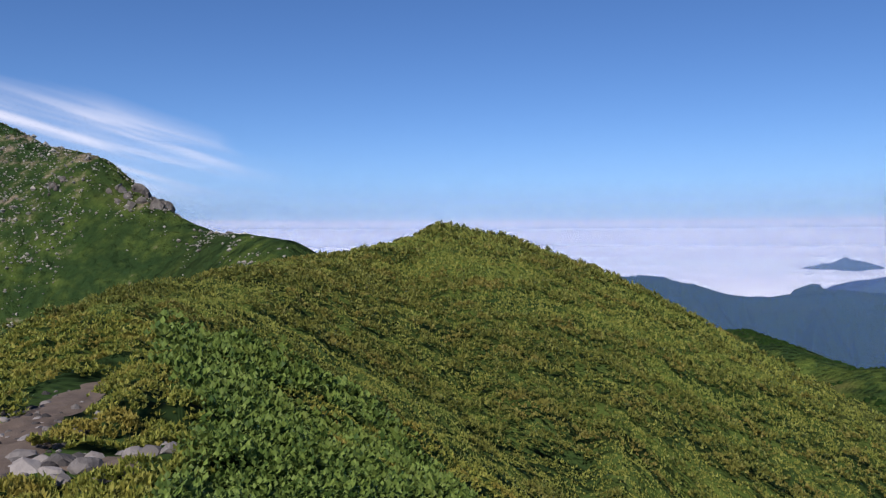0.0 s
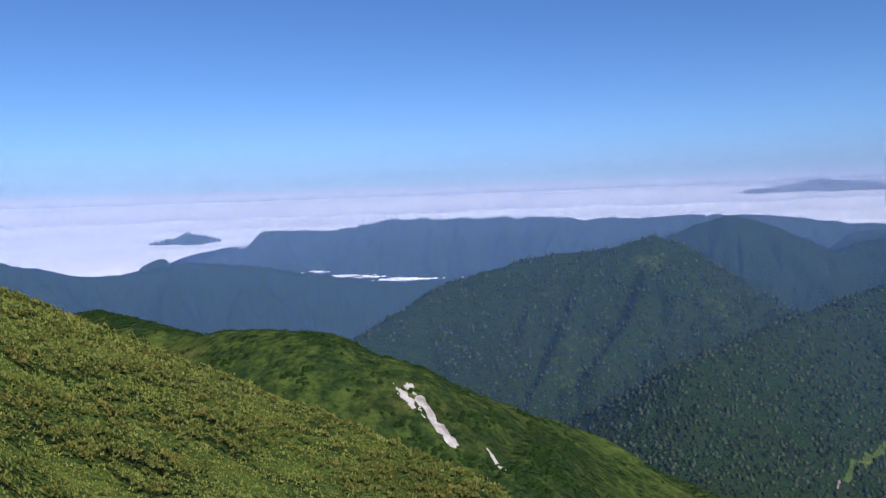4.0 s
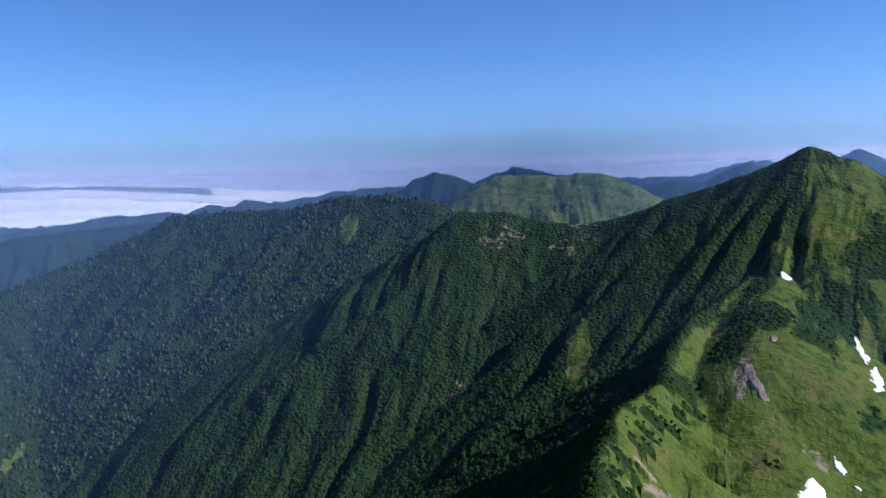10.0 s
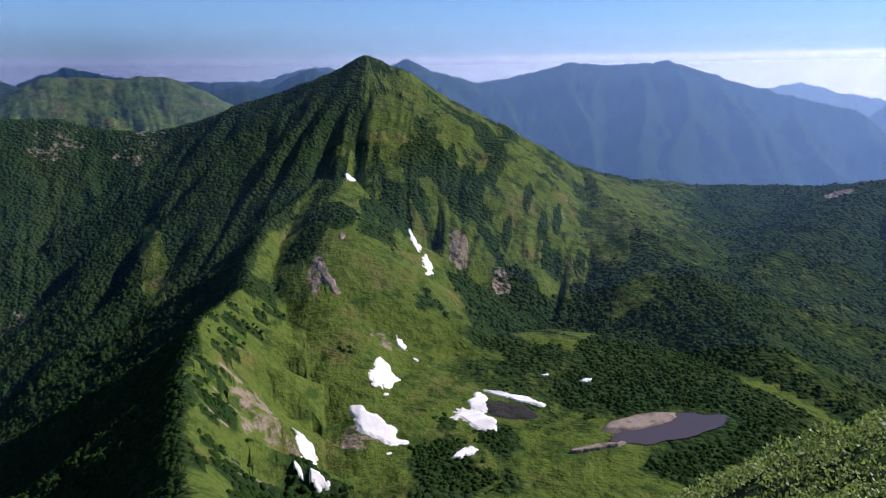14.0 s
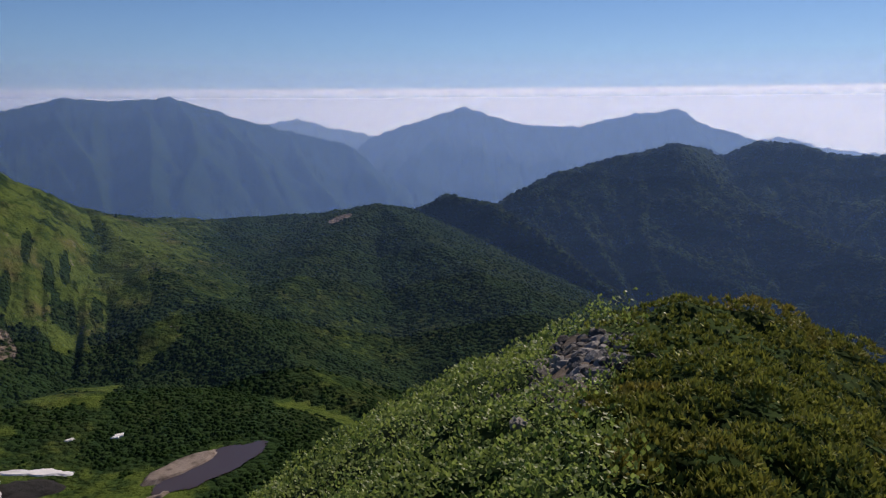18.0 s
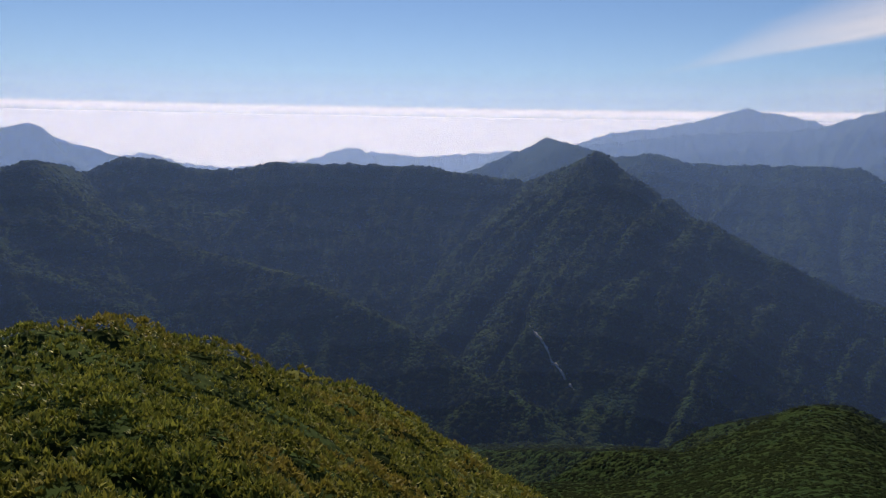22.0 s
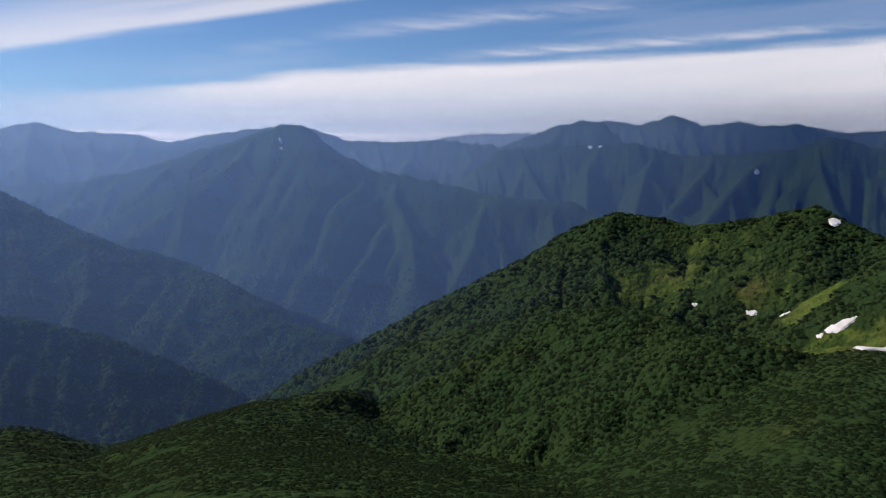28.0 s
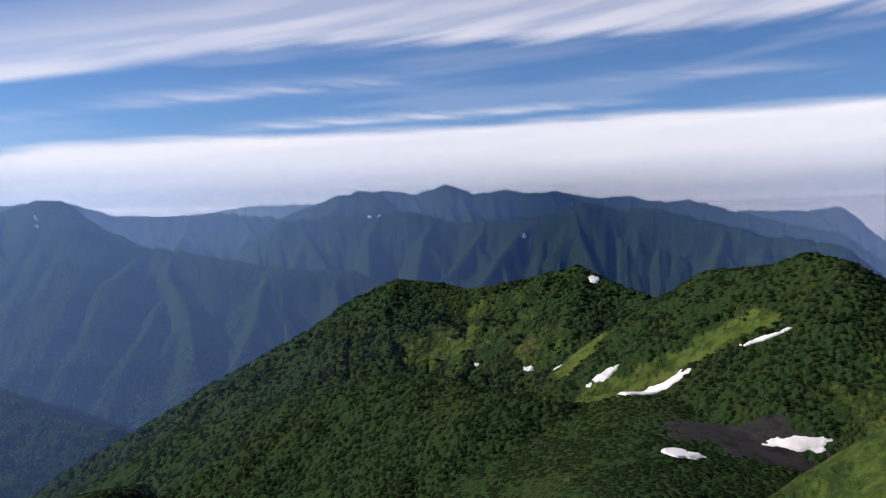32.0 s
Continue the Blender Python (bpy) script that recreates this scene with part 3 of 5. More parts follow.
def tint(x, y, size, grass=None, rock=None, stretch=(1.0, 0.0)):
    """A patch of another cover round a place; stretch: how many times as long along a bearing (degrees)."""
    long, bearing_of = stretch
    a = radians(bearing_of)
    near = net_near(x, y, size * max(long, 1) * 1.6)
    px, py = LX[near], LY[near]
    u = (px - x) * -math.sin(a) + (py - y) * math.cos(a)
    v = (px - x) * math.cos(a) + (py - y) * math.sin(a)
    q = np.hypot(u / (size * long), v / size) + 0.7 * (fractal(px / (size * 0.6), py / (size * 0.6), 3, 66) - 0.5)
    w = smoothstep(1.1, 0.75, q)
    for k, value in ((0, grass), (1, rock)):
        if value is not None:
            cover[near, k] = cover[near, k] * (1 - w) + value * w


# bare and grassy places
tint(1125, 300, 40, rock=0.40)
tint(1122, 190, 45, rock=0.4)
tint(835, 275, 24, rock=0.42)
tint(838, 143, 13, grass=0.85, stretch=(7.0, -80))
tint(1322, 635, 20, grass=0.7, stretch=(2.5, -60))
tint(1975, 540, 60, grass=1.0)
tint(848, -639, 16, rock=0.8)
tint(760, 863, 7, grass=0.75, stretch=(12.0, -61))
tint(443, 30, 22, rock=0.45, stretch=(1.5, -90))
tint(520, -150, 60, grass=0.40)
tint(-596, -16, 20, grass=0.56, stretch=(2.4, 10))
tint(-560, -110, 34, grass=0.5, stretch=(2.0, 20))
tint(-720, -281, 22, grass=0.55, stretch=(2.0, 40))
tint(-490, -5, 50, grass=0.0)
tint(-690, -132, 14, grass=0.62, stretch=(2.6, 62))
tint(-735, -272, 12, grass=0.55, stretch=(3.2, 30))
tint(-560, -75, 15, grass=0.60, stretch=(2.8, 28))

tint(-285, 185, 60, rock=0.30, stretch=(1.6, 60))
tint(-313, 198, 34, rock=0.40)
tint(-256, 212, 7, rock=0.4)

# the sunny side of the peak: green lanes, dark scrub, bare soil
tint(958, -112, 26, grass=1.0, stretch=(2.2, -95))
tint(652, -52, 50, grass=0.95, stretch=(1.6, -85))
tint(480, -30, 46, grass=0.85, stretch=(1.5, -80))
tint(520, -90, 40, grass=0.7, stretch=(1.6, -60))
tint(890, -136, 16, grass=0.0, stretch=(2.2, -110))
tint(810, -106, 15, grass=0.0, stretch=(2.6, -95))
tint(857, -193, 14, grass=0.0, stretch=(3.0, -105))
tint(767, -40, 20, grass=0.0, stretch=(1.8, -85))
tint(691, -199, 34, grass=0.0, stretch=(1.6, -110))
tint(678, -252, 36, grass=0.05, stretch=(1.4, -130))
tint(595, -319, 70, grass=0.0, stretch=(1.6, -140))
tint(521, -245, 42, grass=0.0, stretch=(1.6, -150))
tint(470, -205, 26, grass=0.0, stretch=(1.5, -165))
tint(400, -250, 45, grass=0.05, stretch=(1.6, -150))
tint(560, -175, 20, grass=0.1, stretch=(2.0, -150))
tint(450, -165, 20, grass=0.5, stretch=(1.8, -165))
tint(759, -158, 12, rock=0.52, stretch=(2.4, -98))
tint(725, -193, 11, rock=0.50, stretch=(2.0, -102))
tint(814, -336, 30, grass=0.6, rock=0.30, stretch=(2.4, -110))
tint(668, -304, 20, grass=0.6, rock=0.30, stretch=(2.0, -140))
tint(850, -250, 30, grass=0.75, rock=0.22, stretch=(2.6, -110))
tint(452, -32, 13, rock=0.46, stretch=(1.8, -75))
tint(410, 8, 14, rock=0.48, stretch=(2.0, -95))
tint(459, 30, 10, rock=0.50, stretch=(2.6, -90))
tint(590, -62, 9, rock=0.48, stretch=(1.6, -80))
tint(659, -16, 8, rock=0.50, stretch=(4.5, -95))
for x, y, long in ((900, -215, 5), (880, -245, 6), (840, -270, 6), (800, -290, 5), (770, -240, 5), (735, -262, 5), (860, -300, 6), (760, -330, 6)):
    tint(x, y, 7, grass=0.70, rock=0.34, stretch=(long, -112))
for x, y, long in ((885, -225, 6), (850, -255, 6), (815, -262, 5), (835, -285, 6), (905, -180, 5), (930, -160, 5), (790, -215, 5), (760, -285, 5)):
    tint(x, y, 5, grass=0.05, rock=0.0, stretch=(long, -112))
# dark scrub on the ribs under the sharp ridge
rib_seed = random.Random(9)
for k in range(30):
    x = 285 + 12.5 * k + rib_seed.uniform(-3, 3)
    tint(x, float(np.interp(x, ARETE_X, ARETE_Y)) - rib_seed.uniform(8, 20), rib_seed.uniform(2.5, 4.5), grass=0.0, rock=0.0, stretch=(rib_seed.uniform(2.5, 5), 170 + rib_seed.uniform(-15, 15)))
    if k % 3 == 0:
        tint(x + 5, float(np.interp(x, ARETE_X, ARETE_Y)) - rib_seed.uniform(14, 30), 3.5, rock=0.5, stretch=(3.0, 170))
tint(492, -262, 36, grass=0.02, rock=0.0, stretch=(1.3, -160))
tint(450, -285, 34, grass=0.02, rock=0.0)

LAND_LABELS = {
    "rock_ridge": ("rocky_peak", "rocky green peak with pale boulders beside the ridge"),
    "landslide_spur": ("landslide_spur", "green spur with a pale landslide scar"),
    "cloud_front_ridge": ("forested_ridge", "dark forested ridge in front of the cloud sea"),
    "long_far_ridge": ("long_mountain_ridge", "long blue mountain ridge rising from the clouds"),
    "mid_mountain": ("forested_mountain", "pointed forested mountain across the valley"),
    "mid_mountain_back": ("rear_forested_mountain", "forested summit behind the nearer mountain"),
    "far_blue_ridge": ("distant_ridge", "hazy blue ridges fading toward the horizon"),
    "forest_ridge": ("forest_ridge", "long dark ridge covered with dense forest"),
    "near_blue_ridge": ("blue_foothills", "blue wooded foothills fading toward the clouds"),
    "dome_far": ("dome_mountain", "rounded blue dome mountain on the skyline"),
    "far_dome_ridge": ("distant_skyline_ridge", "low blue skyline ridge behind the green one"),
    "green_ridge": ("grassy_ridge", "rounded grassy ridge with fluted flank"),
    "green_ridge_back": ("rear_grassy_ridge", "dark summit rising behind the grassy ridge"),
    "main_peak_ridge": ("main_peak", "green pointed peak with snow patches above a tarn"),
    "basin_rim": ("basin_rim", "broad dark rim closing the tarn basin"),
    "arete": ("arete", "sharp connecting ridge, dark on one flank, sunlit on the other"),
    "arete_apron": ("arete", ""),
    "arete_foot": ("arete", ""),
    "east_hump": ("wooded_hump", "wooded hump at the end of the basin rim"),
    "big_far_range": ("fluted_range", "broad blue mountain range with fluted flanks"),
    "twin_far_range": ("twin_peak_range", "hazy blue range with two summits"),
    "hazy_gap_peaks": ("hazy_peaks", "pale blue peaks under bright haze"),
    "south_wall": ("forested_wall", "dark forested mountain wall with deep gullies"),
    "south_spur": ("forested_spur", "forested spur falling into the gorge"),
    "south_back_ridge": ("rear_forested_ridge", "dark ridge behind the forested wall"),
    "buttress_mountain": ("buttress_mountain", "blue mountain with buttresses and small snow patches"),
    "hazy_south_range": ("pale_range", "pale blue range with a snowless dome"),
    "hazy_south_range_front": ("blue_range", "blue range of several pointed summits"),
    "west_far_range": ("western_range", "blue range of rounded summits under streaky clouds"),
    "west_horizon_peaks": ("horizon_peaks", "faint peaks on the horizon"),
    "west_mid_range": ("western_mountain", "blue mountain ridge with small snow patches"),
    "west_near_ridge": ("wooded_ridge", "green wooded ridge with ribbed flank and snow patch"),
    "island_peak": ("island_peak", "dark blue peak standing out of the cloud sea"),
    "small_island": ("small_island_peak", "small dark hilltop in the cloud sea"),
    "flat_islands": ("low_islands", "low dark hilltops just above the clouds"),
    "far_volcano": ("far_volcano", "faint broad volcano on the horizon"),
    "south_shoulder": ("wooded_slope", "green wooded slope below the summit"),
    "west_shoulder": ("wooded_slope", ""),
    "south_knoll": ("wooded_knoll", "rounded wooded knoll above the gorge"),
    "west_lobe": ("wooded_spur", "low wooded spur below the ribbed ridge"),
    "west_hummock": ("scrub_hummock", "dark scrub hummock beside the meadow"),
    "west_meadow": ("wooded_slope", ""),
}
GZ = LZ.reshape(RINGS, SPOKES)
GZ[:NEAR_RINGS + 1, 1::2] = (GZ[:NEAR_RINGS + 1, 0::2] + np.roll(GZ[:NEAR_RINGS + 1, 0::2], -1, axis=1)) / 2
lift = (GZ - 1.6) / NET_R
hidden_under = np.maximum.accumulate(lift, axis=0)


def quads_of(first, last, step, across):
    rows, cols = np.arange(first, last, step), np.arange(0, SPOKES, across)
    a = rows[:, None] * SPOKES + cols[None]
    b, c, d = a + step * SPOKES, (rows + step)[:, None] * SPOKES + (cols + across)[None] % SPOKES, rows[:, None] * SPOKES + (cols + across)[None] % SPOKES
    return np.stack([a, b, c, d], -1)


# slopes turned away from the summit take coarser squares
LAST = RINGS - 1 - (RINGS - 1 - NEAR_RINGS) % 4
seen = lift > hidden_under - 0.004
blocks = seen[NEAR_RINGS:LAST].reshape((LAST - NEAR_RINGS) // 4, 4, SPOKES // 4, 4).any((1, 3))
for shift in (1, -1):
    blocks = blocks | np.roll(blocks, shift, 1)
wide = blocks.copy()
wide[1:] |= blocks[:-1]
wide[:-1] |= blocks[1:]
fine_quads = quads_of(NEAR_RINGS, LAST, 1, 1)[np.repeat(np.repeat(wide, 4, 0), 4, 1)]
quads = np.concatenate([quads_of(0, NEAR_RINGS, 1, 2).reshape(-1, 4), fine_quads, quads_of(NEAR_RINGS, LAST, 4, 4)[~wide], quads_of(LAST, RINGS - 1, 1, 4).reshape(-1, 4)])
quad_owner = LOWNER[quads[:, 0]]
GROUPS = {}
for name in NAMES:
    GROUPS.setdefault(LAND_LABELS.get(name, ("ground",))[0], []).append(NAMES.index(name))
for title, members in GROUPS.items():
    mine = quads[np.isin(quad_owner, members)]
    if not len(mine):
        continue
    used, flat = np.unique(mine, return_inverse=True)
    verts = np.stack([LX[used], LY[used], LZ[used]], -1)
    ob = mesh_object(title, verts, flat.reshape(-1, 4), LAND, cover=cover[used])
    label = next((LAND_LABELS[n][1] for n in NAMES if LAND_LABELS.get(n, ("ground",))[0] == title and n in LAND_LABELS), "scrub-covered mountain ground reaching the horizon")
    tagged(ob, label, "mountain" if title != "ground" else "ground", kind="structure")


# ---- what the summit sees of the land ----
def in_sight(x, y, z, margin=0.004):
    r = np.hypot(x, y)
    i = np.clip(np.searchsorted(radius, r), 1, RINGS - 1)
    j = (np.round(np.arctan2(-x, y) / (2 * np.pi) * SPOKES).astype(int)) % SPOKES
    return (z - 1.6) / r > hidden_under[np.maximum(i - 1, 0), j] - margin


def height_at(x, y):
    """Height, owner and cover on the rings, between their corners."""
    r = np.hypot(x, y)
    fi = np.clip(np.interp(r, radius, np.arange(RINGS)), 0, RINGS - 1.001)
    fj = (np.arctan2(-x, y) / (2 * np.pi) * SPOKES) % SPOKES
    i, j = fi.astype(int), fj.astype(int)
    u, v, j2 = fi - i, fj - j, (j + 1) % SPOKES
    j = j % SPOKES
    z = (GZ[i, j] * (1 - v) + GZ[i, j2] * v) * (1 - u) + (GZ[i + 1, j] * (1 - v) + GZ[i + 1, j2] * v) * u
    k = i * SPOKES + j
    return z, LOWNER[k], cover[k]



# ---- haze, cloud and distance ----
def ring_wall(name, r, low, high, mat, first=0.0, last=360.0, step=3.0, tone=None):
    b = np.radians(np.arange(first, last + 0.1, step))
    heights = np.linspace(low, high, 5)
    V = np.array([(-math.sin(a) * r, math.cos(a) * r, h) for h in heights for a in b])
    k = len(b)
    Fq = np.array([(j * k + i, j * k + i + 1, (j + 1) * k + i + 1, (j + 1) * k + i) for j in range(len(heights) - 1) for i in range(k - 1)])
    return mesh_object(name, V, Fq, mat, cover=tone)


# Nested see-through sheets stand in for air haze; tint painted paler with distance.
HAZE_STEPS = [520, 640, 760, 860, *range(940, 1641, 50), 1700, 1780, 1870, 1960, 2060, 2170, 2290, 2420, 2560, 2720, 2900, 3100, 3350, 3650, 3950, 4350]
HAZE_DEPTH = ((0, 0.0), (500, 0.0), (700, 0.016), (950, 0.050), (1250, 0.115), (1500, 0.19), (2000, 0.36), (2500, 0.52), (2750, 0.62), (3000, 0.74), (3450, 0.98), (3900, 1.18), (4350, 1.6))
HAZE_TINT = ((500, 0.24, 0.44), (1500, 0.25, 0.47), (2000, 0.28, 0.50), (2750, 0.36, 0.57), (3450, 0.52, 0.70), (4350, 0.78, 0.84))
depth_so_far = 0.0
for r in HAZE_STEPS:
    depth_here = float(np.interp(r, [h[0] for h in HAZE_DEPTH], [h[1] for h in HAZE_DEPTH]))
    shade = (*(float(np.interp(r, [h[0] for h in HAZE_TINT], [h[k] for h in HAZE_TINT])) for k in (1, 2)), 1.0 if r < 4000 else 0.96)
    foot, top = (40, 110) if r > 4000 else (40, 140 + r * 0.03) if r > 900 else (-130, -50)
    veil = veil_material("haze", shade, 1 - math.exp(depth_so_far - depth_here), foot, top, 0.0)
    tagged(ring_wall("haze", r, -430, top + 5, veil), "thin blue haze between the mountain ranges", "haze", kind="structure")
    depth_so_far = depth_here
# Horizon band emits its own light; colour painted brighter towards the sun's bearing.
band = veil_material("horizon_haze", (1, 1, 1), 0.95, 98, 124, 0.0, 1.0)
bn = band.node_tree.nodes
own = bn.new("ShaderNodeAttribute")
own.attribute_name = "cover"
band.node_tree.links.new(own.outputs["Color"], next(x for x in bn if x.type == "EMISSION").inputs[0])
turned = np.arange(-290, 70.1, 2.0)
BAND_GLOW = [(-290, 0.97, 0.90, 0.84), (-240, 1.02, 0.94, 0.87), (-216, 1.20, 1.08, 0.96), (-200, 1.64, 1.43, 1.14), (-170, 1.76, 1.53, 1.20), (-132, 1.54, 1.35, 1.08),
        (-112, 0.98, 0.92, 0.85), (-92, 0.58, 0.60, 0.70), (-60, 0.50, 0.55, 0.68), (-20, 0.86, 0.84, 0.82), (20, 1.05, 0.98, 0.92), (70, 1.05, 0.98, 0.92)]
band_glow = np.stack([np.interp(turned, [m[0] for m in BAND_GLOW], [m[k] for m in BAND_GLOW]) for k in (1, 2, 3)] + [np.ones(len(turned))], -1)
tagged(ring_wall("horizon_haze", 4840, -430, 150, band, -290, 70, 2.0, np.tile(band_glow, (5, 1))), "pale glowing flat-topped haze layer along the horizon", "haze", kind="structure")

cb = np.radians(np.linspace(46, -66, 225))
start = 2460 + 870 * smoothstep(9, 1, np.degrees(cb))
out = np.linspace(0, 1, 60)
CR = start[None] + out[:, None] * (4850 - start[None])
CX, CY = (-np.sin(cb)[None] * CR).ravel(), (np.cos(cb)[None] * CR).ravel()
CD = np.hypot(CX, CY)
CZ = -168 + 208 * np.clip((CD - 2460) / 2390, 0, 1) ** 2 + 22 * (fractal(CX / 260, CY / 120, 4, 71) - 0.5)
CZ = CZ - 90 * smoothstep(-44, -64, np.degrees(np.arctan2(-CX, CY)))
cr = out
k = len(cb)
CF = np.array([(j * k + i, j * k + i + 1, (j + 1) * k + i + 1, (j + 1) * k + i) for j in range(len(cr) - 1) for i in range(k - 1)])
cm, cn, cl, cbsdf = material("cloud", 1.0)
cbsdf.inputs["Base Color"].default_value = (1.0, 0.98, 0.95, 1)
tagged(mesh_object("cloud_sea", np.stack([CX, CY, CZ], -1), CF[:, ::-1], cm), "white sea of clouds filling the lowlands", "cloud", kind="structure")


def scattered(shape_v, shape_f, place, size, turn, tall, rng, jitter=0.18):
    """Copies of one small shape as arrays: corners and faces of all of them."""
    n, k = len(place), len(shape_v)
    V = np.repeat(shape_v[None], n, 0) * (1 + jitter * rng.standard_normal((n, k, 3)))
    c, s = np.cos(turn)[:, None], np.sin(turn)[:, None]
    x, y = V[:, :, 0] * c - V[:, :, 1] * s, V[:, :, 0] * s + V[:, :, 1] * c
    V = np.stack([x * size[:, None], y * size[:, None], V[:, :, 2] * tall[:, None]], -1) + place[:, None]
    Fs = shape_f[None] + (np.arange(n) * k)[:, None, None]
    return V.reshape(-1, 3), Fs.reshape(-1, shape_f.shape[1])


def leaf_material(name, dark, light, third, scale, clear=0.25, rough=0.6):
    """Foliage that varies leaf by leaf and patch by patch, and lets some light through."""
    m, n, l, bsdf = material(name, rough)
    bsdf.inputs["Specular IOR Level"].default_value = 0.2 if rough < 0.9 else 0.04
    geo = n.new("ShaderNodeNewGeometry")
    c = mix_node(n, l, geo.outputs["Random Per Island"], dark, light)
    c = mix_node(n, l, ramp_node(n, l, noise_node(n, l, geo.outputs["Position"], scale, 4), 0.48, 0.66), c, third)
    l.new(c, bsdf.inputs["Base Color"])
    glow = n.new("ShaderNodeBsdfTranslucent")
    l.new(c, glow.inputs[0])
    both = n.new("ShaderNodeMixShader")
    both.inputs[0].default_value = clear
    l.new(bsdf.outputs[0], both.inputs[1])
    l.new(glow.outputs[0], both.inputs[2])
    l.new(both.outputs[0], n["Material Output"].inputs[0])
    return m


# ---- forest ----
SNOWS = [(869, -62, 14, 10, -94, 0), (765, -115, 52, 6, -88, -0.3), (715, -119, 46, 9, -97, -0.3), (542, -57, 48, 18, -92, -0.7), (470, -41, 78, 16, -74, -0.5), (431, 0, 18, 10, -60, -0.3),
         (371, -2, 16, 7, -20, -0.3), (467, -107, 34, 22, -70, 0.2), (494, -116, 40, 12, -105, -0.4), (500, -140, 44, 8, -38, -0.3), (421, -91, 16, 8, -150, 0), (592, -77, 12, 6, -60, 0), (575, -86, 6, 3, -70, 0),
         (515, -200, 8, 5, 0, 0), (529, -174, 6, 3, 0, 0)]
WEST_SNOWS = [(-432, -31, 20, 15, 30), (-490, 27, 10, 36, 88), (-560, -60, 12, 48, 118), (-600, -97, 7, 22, 110), (-814, -140, 9, 12, 90), (-707, -182, 6, 9, 80), (-580, 15, 26, 3, 8), (-692, -153, 3, 8, 80), (-712, -233, 3, 5, 80)]
# places without trees: snow, water, bare ground
CLEAR = [s[:5] for s in SNOWS] + WEST_SNOWS + [(424, -218, 96, 40, -165), (438, -208, 64, 28, -168), (478, -134, 40, 30, -40), (86, 435, 44, 16, -138), (-488, -12, 96, 56, 5), (-97, -1010, 120, 6, -153), (684, 821, 30, 10, -50), (409, -166, 34, 7, -175)]


def cleared(x, y):
    hit = np.zeros(x.shape, bool)
    for cx, cy, long, wide, turn in CLEAR:
        a = radians(turn)
        u, v = (x - cx) * -math.sin(a) + (y - cy) * math.cos(a), (x - cx) * math.cos(a) + (y - cy) * math.sin(a)
        hit |= np.hypot(u / (long * 0.55 + 1), v / (wide * 0.6 + 1)) < 1
    return hit


rng = np.random.default_rng(7)
TREE = leaf_material("tree_crown", (0.011, 0.021, 0.010), (0.066, 0.088, 0.040), (0.022, 0.036, 0.015), 0.02, 0.2, 0.95)
ring5 = [(math.cos(a) * 0.5, math.sin(a) * 0.5) for a in np.linspace(0, 2 * math.pi, 5, endpoint=False)]
crown_v = np.array([(0, 0, 0.9)] + [(x * 0.85, y * 0.85, 0.62) for x, y in ring5] + [(x, y, 0.0) for x, y in ring5])
crown_f = np.array([(0, 1 + i, 1 + (i + 1) % 5) for i in range(5)] + [(1 + i, 6 + i, 6 + (i + 1) % 5) for i in range(5)] + [(1 + i, 6 + (i + 1) % 5, 1 + (i + 1) % 5) for i in range(5)])
mound_v = np.array([(0, 0, 0.75)] + [(x * 0.62, y * 0.62, 0.58) for x, y in ring5] + [(x * 1.25, y * 1.25, -0.25) for x, y in ring5])
fir_v = np.array([(0, 0, 1.3)] + [(x * 0.8, y * 0.8, 0.05) for x, y in ring5])
fir_f = np.array([(0, 1 + i, 1 + (i + 1) % 5) for i in range(5)])
count = 330000
b = rng.uniform(0, 2 * np.pi, count)
r = 170 * (1900 / 170) ** (rng.uniform(0, 1, count) ** 0.9)
tx, ty = -np.sin(b) * r, np.cos(b) * r
tz, town, tcov = height_at(tx, ty)
wooded = tcov[:, 0] + 0.9 * (fractal(tx / 14, ty / 14, 3, 81) - 0.5) < 0.33
keep = wooded & (town != 0) & (town != NAMES.index("rock_ridge")) & (tcov[:, 1] < 0.3) & (tz > -400) & in_sight(tx, ty, tz + 4) & ~cleared(tx, ty)
tx, ty, tz, r, town = tx[keep], ty[keep], tz[keep], r[keep], town[keep]
near_high = np.isin(town, [NAMES.index(k) for k in ("main_peak_ridge", "basin_rim", "arete", "arete_foot", "arete_apron", "landslide_spur")])
low = np.isin(town, [NAMES.index(k) for k in ("south_shoulder", "south_knoll", "west_lobe", "west_hummock", "west_shoulder", "west_meadow", "west_near_ridge")])
size = np.where(near_high, 2.7, 3.9) * rng.uniform(0.6, 1.4, len(tx)) * (0.9 + r / 3000)
size = np.where(low, np.maximum(r * 0.0054, 1.6) * rng.uniform(0.6, 1.5, len(tx)), size)
backlit = np.isin(town, [NAMES.index(k) for k in ("south_wall", "south_spur", "south_back_ridge", "east_hump")])
size = np.where(backlit, size * 1.25, size)
size = np.where(near_high & (tz > -170) & (town == NAMES.index("main_peak_ridge")), size * 0.55, size)
firs = (rng.uniform(0, 1, len(tx)) < 0.2) & ~near_high & ~low & ~backlit
SCRUB = leaf_material("tall_scrub", (0.013, 0.033, 0.008), (0.030, 0.062, 0.013), (0.018, 0.040, 0.009), 0.03, 0.35, 0.95)
LOW_SCRUB = leaf_material("low_scrub", (0.011, 0.021, 0.008), (0.020, 0.035, 0.012), (0.015, 0.027, 0.009), 0.012, 0.45, 0.95)
FAR_CANOPY = leaf_material("far_canopy", (0.014, 0.028, 0.010), (0.026, 0.047, 0.015), (0.018, 0.033, 0.011), 0.012, 0.5, 0.95)
